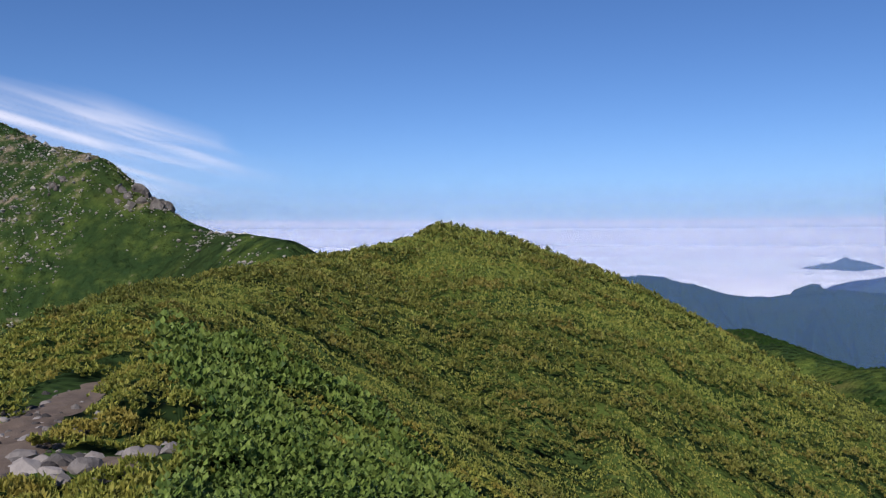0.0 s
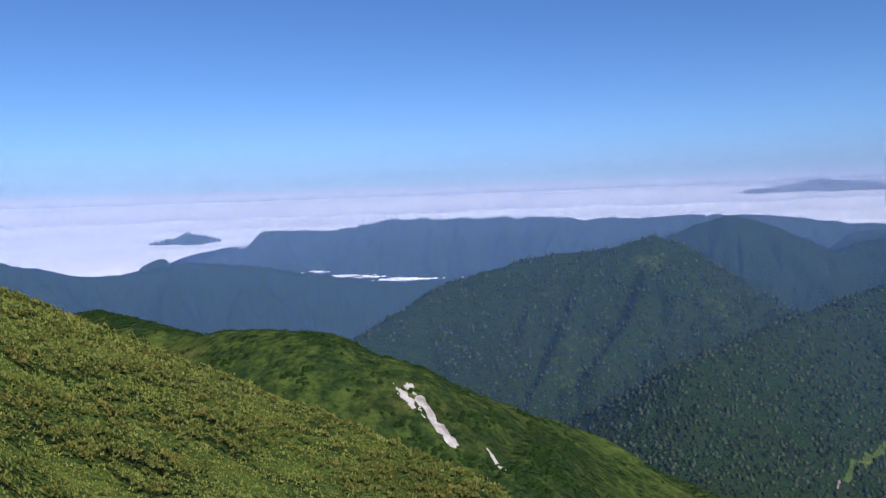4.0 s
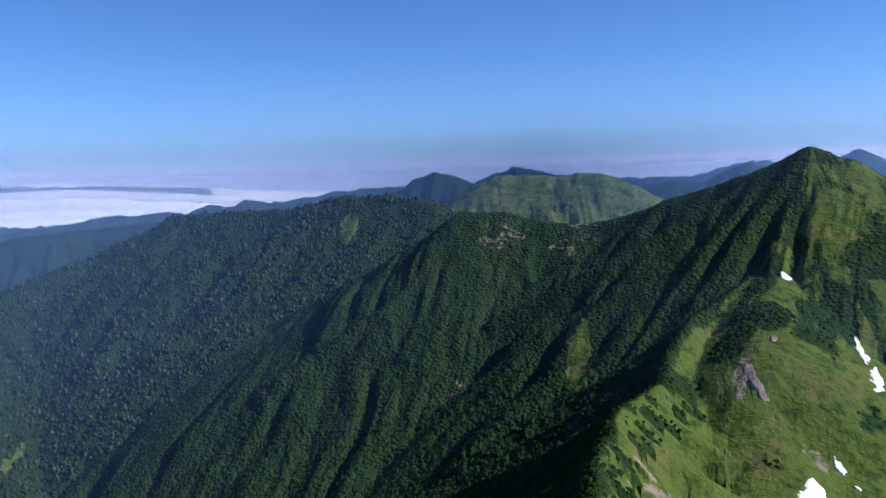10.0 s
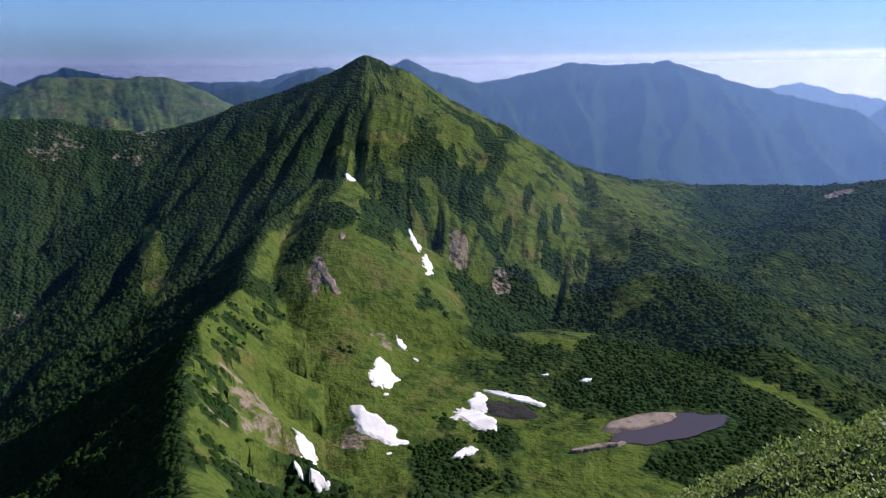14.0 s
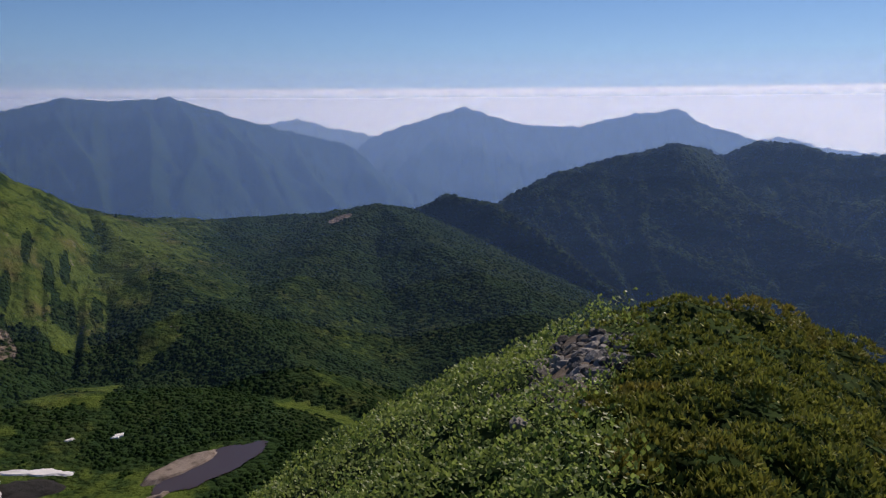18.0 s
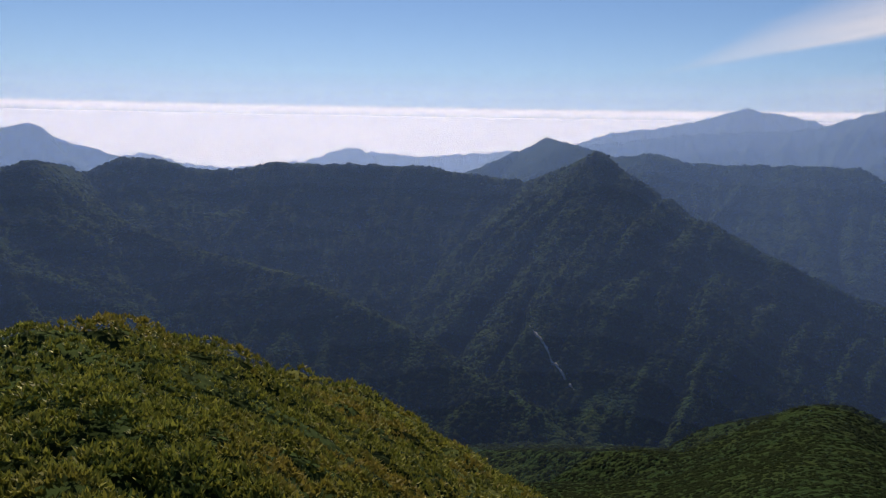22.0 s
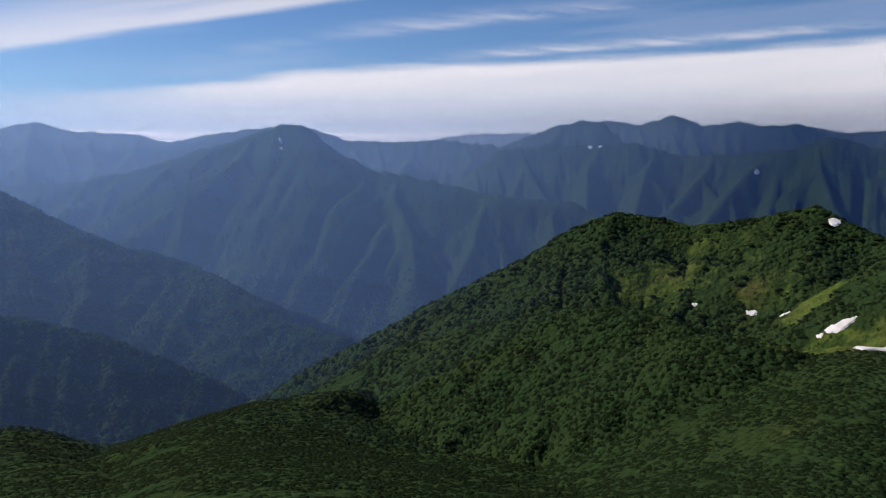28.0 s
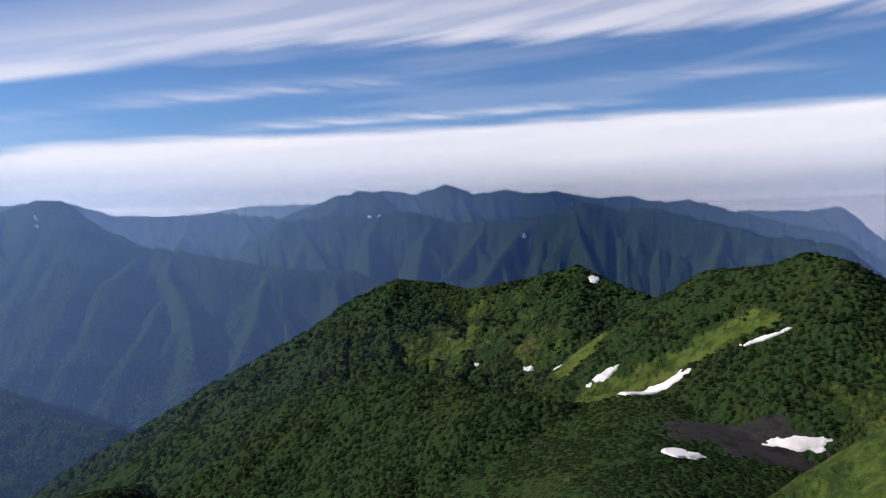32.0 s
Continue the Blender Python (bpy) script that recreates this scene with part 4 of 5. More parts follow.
STANDS = ((~firs & ~near_high & ~low & ~backlit, crown_v, crown_f, TREE, 0.8, "forest", "dense dark green broadleaf forest on the slopes"),
          (near_high, mound_v, crown_f, SCRUB, 0.50, "tall_scrub", "green rounded alder and birch scrub below the summits"),
          (low, mound_v, crown_f, LOW_SCRUB, 0.30, "low_scrub", "soft dark green scrub over the western slope"),
          (backlit, mound_v, crown_f, FAR_CANOPY, 0.40, "gorge_forest", "dark closed forest on the walls of the gorge"),
          (firs, fir_v, fir_f, TREE, 1.15, "fir_forest", "dark pointed firs among the forest"))
for pick, sv, sf, mat, high, title, label in STANDS:
    spots = np.stack([tx, ty, tz], -1)[pick]
    V, Fs = scattered(sv, sf, spots, size[pick], rng.uniform(0, 6.3, len(spots)), size[pick] * high, rng)
    tagged(mesh_object(title, V, Fs, mat), label, "forest", kind="stuff")

# ---- scrub on the summit ridge ----
kite_v = np.array([(0, 0, 0), (0.5, 0, 0.5), (0, 0.16, 1.0), (-0.5, 0, 0.5)])
kite_f = np.array([(0, 1, 2), (0, 2, 3)])


def leaves(n, first, last, r0, r1, seed):
    rng = np.random.default_rng(seed)
    b = np.radians(rng.uniform(first, last, n))
    r = r0 * (r1 / r0) ** rng.uniform(0, 1, n)
    x, y = -np.sin(b) * r, np.cos(b) * r
    z, own, _ = height_at(x, y)
    ok = (own == 0) & in_sight(x, y, z + 0.4, 0.01)
    return x[ok], y[ok], z[ok], r[ok], rng


def leaf_mesh(title, label, mat, x, y, z, length, breadth, lean, rng, rise):
    n = len(x)
    V = np.repeat(kite_v[None], n, 0) * np.stack([breadth, length, length], -1)[:, None]
    tilt, turn = rng.normal(lean[0], lean[1], n), rng.uniform(0, 6.3, n)
    c, s = np.cos(tilt)[:, None], np.sin(tilt)[:, None]
    Y, Zc = V[:, :, 1] * c - V[:, :, 2] * s, V[:, :, 1] * s + V[:, :, 2] * c
    c, s = np.cos(turn)[:, None], np.sin(turn)[:, None]
    X, Y = V[:, :, 0] * c - Y * s, V[:, :, 0] * s + Y * c
    V = np.stack([X, Y, Zc], -1) + np.stack([x, y, z + rise], -1)[:, None]
    Fs = kite_f[None] + (np.arange(n) * 4)[:, None, None]
    tagged(mesh_object(title, V.reshape(-1, 3), Fs.reshape(-1, 3), mat, smooth=False), label, "shrubs", kind="stuff")


PINE = leaf_material("dwarf_pine", (0.092, 0.125, 0.018), (0.280, 0.285, 0.050), (0.240, 0.205, 0.038), 1.2)
DARK_PINE = leaf_material("dark_pine", (0.062, 0.088, 0.015), (0.310, 0.325, 0.058), (0.250, 0.215, 0.042), 0.9)
SHRUB = leaf_material("hill_shrub", (0.058, 0.078, 0.015), (0.200, 0.210, 0.040), (0.185, 0.165, 0.036), 0.22)
SWARD = leaf_material("hill_grass", (0.125, 0.152, 0.026), (0.250, 0.262, 0.052), (0.165, 0.200, 0.038), 0.10)
HERB = leaf_material("broad_herb", (0.034, 0.072, 0.012), (0.165, 0.235, 0.045), (0.120, 0.165, 0.030), 0.8)
LEE_HERB = leaf_material("lee_herb", (0.060, 0.115, 0.020), (0.330, 0.410, 0.100), (0.180, 0.240, 0.050), 1.2, 0.45, 0.42)


def cushions(x, y, cell, seed):
    """Distance to the nearest cushion's middle, in cells, and that cushion's own number from 0 to 1."""
    u, v = x / cell, y / cell
    near, own = np.full(x.shape, 9.0), np.zeros(x.shape)
    for i in (-1, 0, 1):
        for j in (-1, 0, 1):
            iu, iv = np.floor(u) + i, np.floor(v) + j
            d = np.hypot(iu + lattice(iu, iv, seed) - u, iv + lattice(iu, iv, seed + 1) - v)
            own = np.where(d < near, lattice(iu, iv, seed + 2), own)
            near = np.minimum(near, d)
    return near, own


def herb_share(x, y):
    """Where broad green leaves grow instead of pine scrub."""
    patch = fractal(x / 2.5, y / 2.5, 3, 91)
    b, r = np.degrees(np.arctan2(-x, y)), np.hypot(x, y)
    bank = smoothstep(25, 29, b - 0.45 * (r - 8) + 12 * (patch - 0.5)) * smoothstep(50, 47, b + 8 * (patch - 0.5)) * smoothstep(27, 23, r)
    bank = bank * smoothstep(0.30, 0.42, patch)
    lee = smoothstep(-147, -142, b + 16 * (patch - 0.5)) * smoothstep(-95, -105, b) * (r < 16)
    return np.clip(bank + lee, 0, 1)


def path_here(x, y):
    b, r = np.degrees(np.arctan2(-x, y)), np.hypot(x, y)
    wob = 3 * (fractal(x / 0.8, y / 0.8, 3, 95) - 0.5)
    first = (np.abs(b - 56.5 + (r - 10) * 1.1 + wob * 1.8) < 2.4) & (r > 7.2) & (r < 13)
    first |= (np.abs(b - 53 + wob * 2.5) < 3.2) & (np.abs(r - 7.5 + wob * 0.3) < 0.5)
    second = (np.abs(b + 143.2 + wob * 1.5) < 2.2 - np.abs(r - 6.6) * 0.8) & (r > 5.4) & (r < 7.7)
    return first | second


def tufts(title, label, mat, x, y, z, size, rng, blades, upright=0.15):
    """Cushions of short pointed shoots that spread upwards."""
    n = len(x)
    V = []
    for k in range(blades):
        lean, turn = rng.uniform(upright, 1.2, n), rng.uniform(0, 6.3, n)
        axis = np.stack([np.cos(turn) * np.sin(lean), np.sin(turn) * np.sin(lean), np.cos(lean)], -1)
        spin = turn + rng.uniform(-0.9, 0.9, n)
        flat = np.stack([-np.sin(spin), np.cos(spin), rng.uniform(-0.4, 0.4, n)], -1)
        long, wide = size * rng.uniform(0.7, 1.3, n), size * rng.uniform(0.20, 0.36, n)
        root = np.stack([x, y, z - size * 0.2], -1)
        mid = root + axis * (long * rng.uniform(0.1, 0.4, n))[:, None]
        V.append(np.stack([mid - flat * wide[:, None], mid + flat * wide[:, None], root + axis * long[:, None]], 1))
    V = np.concatenate(V).reshape(-1, 3)
    Fs = np.arange(n * blades * 3).reshape(-1, 3)
    tagged(mesh_object(title, V, Fs, mat, smooth=False), label, "shrubs", kind="stuff")


for n, first, last, r0, r1, seed, blades in ((330000, -22, 66, 2.6, 175, 1, 5), (250000, -268, -96, 2.4, 110, 2, 6)):
    x, y, z, r, rg = leaves(n, first, last, r0, r1, seed)
    close = r < 24
    d, own = cushions(x, y, np.where(close, 0.42, 1.25), 77)
    dome = np.clip(1 - (d / 0.68) ** 2, 0, 1)
    thicket = fractal(x / 8, y / 8, 3, 97) + 0.30 * (own - 0.5)
    woody = close | (thicket > 0.515) if seed == 1 else np.full(len(x), True)
    full = rg.uniform(0, 1, len(x)) < np.where(woody, 0.25 + 1.1 * dome, 0.8)
    ok = ~path_here(x, y) & (rg.uniform(0, 1, len(x)) >= herb_share(x, y)) & full
    z = z + np.where(woody, np.where(close, 0.13, 0.40) * dome * (0.6 + 0.8 * own), 0)
    kinds = ((close, PINE, "low olive and rust-tinted dwarf pine scrub beside the path"), (~close & woody, SHRUB, "dark low shrubs in cushions over the rounded hill")) if seed == 1 else ((woody, DARK_PINE, "dark olive and brown dwarf pine scrub on the hump"),)
    for mask, mat, label in kinds:
        pick = ok & mask
        tufts("dwarf_pine_scrub" if mat is not SHRUB else "hill_shrubs", label, mat, x[pick], y[pick], z[pick], np.maximum(0.046 if seed == 2 else 0.055, (0.0062 if seed == 2 else 0.0044) * r[pick]) * rg.uniform(0.6, 1.4, pick.sum()), rg, blades)
    if seed == 1:
        pick = ok & ~woody
        tufts("hill_grass", "short yellow-green grass between the shrubs of the hill", SWARD, x[pick], y[pick], z[pick], 0.0036 * r[pick] * rg.uniform(0.6, 1.4, pick.sum()), rg, 4, 0.0)
    x, y, z, r, rg = leaves(int(n * (0.55 if seed == 1 else 1.0)), first if seed == 2 else 18, last if seed == 2 else 54, r0, 30 if seed == 1 else 16, seed + 10)
    d, own = cushions(x, y, np.full(len(x), 0.30), 78)
    pick = ~path_here(x, y) & (rg.uniform(0, 1, len(x)) < herb_share(x, y))
    q = r[pick]
    length = np.maximum(0.026 if seed == 2 else 0.052, (0.0078 if seed == 1 else 0.0048) * q) * rg.uniform(0.6, 1.4, len(q))
    leaf_mesh("leafy_herbs", "bright green broad-leaved herbs on the ridge", HERB if seed == 1 else LEE_HERB, x[pick], y[pick], z[pick], length, length * 0.8, (0.9, 0.5), rg, rg.uniform(-0.03, 0.08, len(q)) + (0.05 if seed == 2 else 0.0) + 0.14 * np.clip(1 - d[pick] ** 2, 0, 1) * (0.4 + own[pick]))


rg = np.random.default_rng(55)
n = 30000
b, r = rg.uniform(0, 2 * np.pi, n), 0.5 * (45 / 0.5) ** rg.uniform(0, 1, n)
x, y = -np.sin(b) * r, np.cos(b) * r
z, own, _ = height_at(x, y)
turn_of = np.degrees(b)
gap = ((turn_of > 64) & (turn_of < 100)) | ((turn_of > 262) & (turn_of < 340)) | (r < 2.5)
pick = gap & (own == 0) & ~path_here(x, y)
d, each_own = cushions(x, y, np.full(n, 0.42), 77)
tufts("dwarf_pine_scrub", "low olive dwarf pine scrub round the standing place", PINE, x[pick], y[pick], z[pick] + 0.08 * np.clip(1 - d[pick] ** 2, 0, 1), np.maximum(0.06, 0.010 * r[pick]) * rg.uniform(0.6, 1.4, pick.sum()), rg, 6)

# ---- snow, water, bare ground: laid on the land ----
def plain_material(name, low, high, scale, rough=0.9, bump_size=0.0):
    m, n, l, bsdf = material(name, rough)
    where = n.new("ShaderNodeNewGeometry").outputs["Position"]
    c = mix_node(n, l, noise_node(n, l, where, scale, 8, 0.65), low, high)
    c = mix_node(n, l, ramp_node(n, l, noise_node(n, l, where, scale * 0.2, 5), 0.45, 0.7), c, tuple(0.75 * v for v in low))
    l.new(c, bsdf.inputs["Base Color"])
    if bump_size:
        bump = n.new("ShaderNodeBump")
        bump.inputs["Distance"].default_value = bump_size
        l.new(noise_node(n, l, where, scale * 2, 8, 0.7), bump.inputs["Height"])
        l.new(bump.outputs[0], bsdf.inputs["Normal"])
    return m


SNOW = plain_material("old_snow", (0.66, 0.65, 0.64), (0.80, 0.80, 0.80), 0.25, 0.7, 0.3)
GRAVEL = plain_material("pale_gravel", (0.28, 0.26, 0.23), (0.62, 0.60, 0.55), 0.5, 0.95, 0.5)
SCREE = plain_material("brown_scree", (0.14, 0.11, 0.09), (0.36, 0.30, 0.25), 0.6, 0.95, 0.5)
TALUS = plain_material("dark_talus", (0.010, 0.010, 0.010), (0.042, 0.040, 0.038), 0.5, 0.95, 0.8)
DIRT = plain_material("trodden_earth", (0.055, 0.042, 0.032), (0.20, 0.160, 0.125), 3.0, 0.95, 0.02)
WATER, _, _, water_bsdf = material("tarn_water", 0.08)
water_bsdf.inputs["Base Color"].default_value = (0.060, 0.045, 0.042, 1)
water_bsdf.inputs["Specular IOR Level"].default_value = 0.3


def laid_patch(name, x, y, long, wide, bearing_of, mat, label, category, seed, lift=1.2, ragged=0.55, level=None, taper=0.0):
    """An uneven patch that lies on the land: thicker in the middle, running out at a frayed rim."""
    a = radians(bearing_of)
    n = 60
    U, W = np.meshgrid(np.linspace(-1.35, 1.35, n), np.linspace(-1.35, 1.35, n), indexing="ij")
    span_of = math.sqrt(long * wide)
    fray = fractal(U * long / span_of * 1.7 + seed * 3.1, W * wide / span_of * 1.7 + seed * 1.7, 5, seed) - 0.5
    body = 1 - np.hypot(U, W / np.maximum(0.15, 1 + taper * U)) + ragged * 1.5 * fray
    u, v = U * long / 2, W * wide / 2
    X, Y = x - math.sin(a) * u + math.cos(a) * v, y + math.cos(a) * u + math.sin(a) * v
    if level is None:
        Z = height_at(X.ravel(), Y.ravel())[0].reshape(X.shape) + lift * (np.clip(body * 5, -0.3, 1) + 0.15)
    else:
        Z = np.full(X.shape, level)
    k = np.arange(n * n).reshape(n, n)
    Fq = np.stack([k[:-1, :-1], k[1:, :-1], k[1:, 1:], k[:-1, 1:]], -1).reshape(-1, 4)
    Fq = Fq[body.ravel()[Fq].max(1) > 0]
    used, flat = np.unique(Fq, return_inverse=True)
    ob = mesh_object(name, np.stack([X.ravel(), Y.ravel(), Z.ravel()], -1)[used], flat.reshape(-1, 4), mat)
    return tagged(ob, label, category)


for i, (x, y, long, wide, turn, taper) in enumerate(SNOWS):
    tagged(laid_patch("snow_patch", x, y, long, wide, turn, SNOW, "white old snow patch on the green slope above the tarn", "snow", 100 + i, 0.7, 0.95, None, taper), group="snow patches")
for i, (x, y, long, wide, turn) in enumerate(WEST_SNOWS):
    tagged(laid_patch("snow_patch", x, y, long, wide, turn, SNOW, "white old snow patch lying in the western hollow", "snow", 130 + i, 0.8, 1.1), group="snow patches")
for i, (x, y, long, wide, turn) in enumerate([(-1573, -1691, 22, 16, 170), (-1590, -1712, 14, 9, 170), (-2429, -1159, 16, 14, 60), (-2451, -637, 16, 12, 60), (-2440, -1130, 12, 8, 60)]):
    tagged(laid_patch("snow_patch", x, y, long, wide, turn, SNOW, "small far snow patch high on a blue mountain", "snow", 150 + i, 2.0), group="snow patches")
laid_patch("tarn_shore", 438, -208, 58, 20, -168, SCREE, "brown muddy shore beside the tarn", "shore", 201, 2.0, 0.35)
tagged(laid_patch("tarn", 424, -218, 88, 27, -165, WATER, "dark still tarn on the basin floor", "lake", 205, 0, 0.4, -211.0, 0.35), kind="structure")
laid_patch("outflow", 409, -166, 34, 5, -175, SCREE, "pale gravel outflow of the tarn", "shore", 206, 1.6, 0.6)
laid_patch("snowmelt_pond", 478, -134, 36, 26, -40, TALUS, "dark wet mud around the melting snow", "shore", 203, 0.6, 0.4)
laid_patch("landslide_scar", 84, 443, 22, 4, -150, GRAVEL, "white landslide scar of bare gravel", "landslide", 211, 0.5, 1.9)
laid_patch("landslide_scar", 95, 433, 40, 5, -157, GRAVEL, "white landslide scar of bare gravel", "landslide", 212, 0.5, 1.9)
laid_patch("landslide_scar", 125, 411, 18, 2.5, -155, GRAVEL, "narrow pale gravel runnel on the green spur", "landslide", 213, 0.7, 0.8)
laid_patch("gravel_bed", 684, 821, 18, 3, -50, SCREE, "pale gravel bank in the valley stream bed", "gravel", 214, 0.8, 0.7)
laid_patch("scree", 712, -42, 18, 5, -95, SCREE, "pale scree strip on the grassy peak", "scree", 215, 0.7, 0.6)
laid_patch("scree", 655, -24, 44, 7, -70, SCREE, "grey scree fan under the sharp ridge", "scree", 216, 0.7, 1.0)
laid_patch("mountain_stream", -97, -1010, 112, 2.4, -153, GRAVEL, "thin white stream in a steep forest gully", "stream", 218, 2.0, 1.3)
laid_patch("talus_field", -484, -4, 84, 44, 5, TALUS, "dark boulder talus beside the snow", "talus", 217, 0.7, 1.1)


def footpath(points, width, label, seed):
    """A trodden strip that follows the ground, with frayed edges and a pitted surface."""
    P = np.array(points, float)
    u = np.linspace(0, len(P) - 1, 90)
    cx, cy = np.interp(u, np.arange(len(P)), P[:, 0]), np.interp(u, np.arange(len(P)), P[:, 1])
    gx, gy = np.gradient(cx), np.gradient(cy)
    g = np.hypot(gx, gy)
    across = np.linspace(-1, 1, 22)
    end = np.sin(np.linspace(0.12, math.pi - 0.12, 90)) ** 0.4
    side = [width * end * (0.55 + 0.9 * fractal(u * 3 + k, u * 0 + k * 7.3, 3, seed + k)) for k in (0, 1)]
    half = np.where(across[None] < 0, side[0][:, None], side[1][:, None]) * across[None] / 2
    X, Y = cx[:, None] - (gy / g)[:, None] * half, cy[:, None] + (gx / g)[:, None] * half
    Z = height_at(X.ravel(), Y.ravel())[0].reshape(X.shape) + 0.05 * (fractal(X * 6, Y * 6, 4, seed) - 0.5) + 0.03 * (1 - 1.6 * np.abs(across)[None] ** 3)
    k = np.arange(X.size).reshape(X.shape)
    Fq = np.stack([k[:-1, :-1], k[:-1, 1:], k[1:, 1:], k[1:, :-1]], -1).reshape(-1, 4)
    return tagged(mesh_object("footpath", np.stack([X, Y, Z], -1).reshape(-1, 3), Fq[:, ::-1], DIRT), label, "path")


footpath([(-6.0, 3.5), (-7.2, 4.5), (-8.4, 5.6), (-9.3, 6.8), (-10.0, 7.6)], 0.75, "trodden brown earth footpath along the ridge", 221)
footpath([(-5.4, 4.4), (-5.9, 4.5), (-6.5, 4.2)], 0.55, "stony side step of the footpath", 223)
footpath([(3.3, -4.4), (3.8, -5.2), (4.5, -6.1)], 0.42, "stony grey footpath over the hump", 222)

# ---- stones on the path ----
STONE = plain_material("grey_stone", (0.11, 0.10, 0.095), (0.42, 0.40, 0.37), 6.0, 0.85, 0.02)
sn, sl = STONE.node_tree.nodes, STONE.node_tree.links
each = sn.new("ShaderNodeObjectInfo")
socket = sn["Principled BSDF"].inputs["Base Color"]
sl.new(mix_node(sn, sl, ramp_node(sn, sl, each.outputs["Random"], 0.1, 1.0), (0.045, 0.042, 0.040), socket.links[0].from_socket), socket)
stone_meshes = []
for i in range(7):
    bm = bmesh.new()
    bmesh.ops.create_icosphere(bm, subdivisions=2, radius=0.5)
    rs = random.Random(i)
    cuts = [(Vector((rs.uniform(-1, 1), rs.uniform(-1, 1), rs.uniform(-0.6, 1))).normalized(), rs.uniform(0.24, 0.40)) for _ in range(9)]
    for v in bm.verts:
        for normal, far in cuts:
            over = v.co.dot(normal) - far
            if over > 0:
                v.co -= normal * over
        v.co *= 1 + 0.012 * rs.uniform(-1, 1)
        v.co.z *= 0.55
    me = bpy.data.meshes.new("stone")
    bm.to_mesh(me)
    bm.free()
    me.materials.append(STONE)
    stone_meshes.append(me)
rs = random.Random(4)
SPREADS = [(-5.95, 4.45, 0.5, 0.75, 26, 0.24, "path stones at the first bend"), (-8.0, 5.3, 2.0, 0.5, 80, 0.12, "path stones along the ridge"), (3.86, -5.25, 1.1, 0.34, 150, 0.15, "path stones on the hump")]
for cx, cy, du, dv, number, big, group in SPREADS:
    a = math.atan2(cy, cx)
    for _ in range(number):
        u, v = rs.gauss(0, du * 0.55), rs.gauss(0, dv * 0.6)
        x, y = cx + math.cos(a) * u - math.sin(a) * v, cy + math.sin(a) * u + math.cos(a) * v
        z = float(height_at(np.array([x]), np.array([y]))[0][0])
        ob = new("stone", rs.choice(stone_meshes))
        size = big * rs.uniform(0.45, 1.5)
        ob.matrix_world = Matrix.Translation((x, y, z + size * 0.05 + 0.01)) @ Euler((rs.uniform(-0.3, 0.3), rs.uniform(-0.3, 0.3), rs.uniform(0, 6.3))).to_matrix().to_4x4() @ Matrix.Diagonal((size, size * rs.uniform(0.7, 1.1), size, 1))
        tagged(ob, "angular grey stone lying on the footpath", "stone", group)


# ---- thin high cloud ----
def cirrus(name, first, last, low, high, density, label):
    """A sheet of ice cloud far out; density gives its thickness from bearing and height in degrees."""
    B, E = np.meshgrid(np.arange(first, last, 0.22), np.arange(low, high, 0.12))
    rB, rE = np.radians(B), np.radians(E)
    X, Y, Zc = -np.sin(rB) * np.cos(rE) * 4870, np.cos(rB) * np.cos(rE) * 4870, np.sin(rE) * 4870
    thick = np.clip(density(B, E), 0, 1)
    rows, cols = B.shape
    k = np.arange(rows * cols).reshape(rows, cols)
    Fq = np.stack([k[:-1, :-1], k[:-1, 1:], k[1:, 1:], k[1:, :-1]], -1).reshape(-1, 4)
    cover4 = np.stack([thick.ravel()] * 3 + [np.ones(thick.size)], -1)
    ob = mesh_object(name, np.stack([X.ravel(), Y.ravel(), Zc.ravel()], -1), Fq, CIRRUS, cover=cover4)
    return tagged(ob, label, "cloud", kind="structure")


# Cloud brightness is put in as emission; the sun does not light it.
CIRRUS = veil_material("ice_cloud", (1.0, 0.93, 0.86), 1.0, -1000, -999, 1.0, 0.95)
cn, cl = CIRRUS.node_tree.nodes, CIRRUS.node_tree.links
thickness = cn.new("ShaderNodeAttribute")
thickness.attribute_name = "cover"
cl.new(thickness.outputs["Fac"], [x for x in cn if x.type == "MIX_SHADER"][0].inputs[0])


def streaks(B, E, tilt, seed):
    along, over = B - E * 0.3, E + B * tilt
    return fractal(along / 14 + 40, over / 0.9, 5, seed)


def strand(B, E, mids, wide, seed, tilt=-0.1):
    """One long thin streak along (bearing, height) points, sharp below and frayed above."""
    mid = np.interp(-B, [-p[0] for p in mids], [p[1] for p in mids]) + 0.35 * (fractal(B / 6 + seed, B * 0, 3, seed) - 0.5)
    ends = smoothstep(mids[0][0] + 2, mids[0][0] - 8, B) * smoothstep(mids[-1][0] - 3, mids[-1][0] + 9, B)
    over = (E - mid) / wide
    body = np.where(over > 0, np.exp(-(over / 1.3) ** 2), np.exp(-(over / 0.6) ** 2))
    return body * ends * smoothstep(0.1, 0.75, fractal((B + E * 2) / 5, (E + B * tilt) / 0.3, 5, seed + 1))


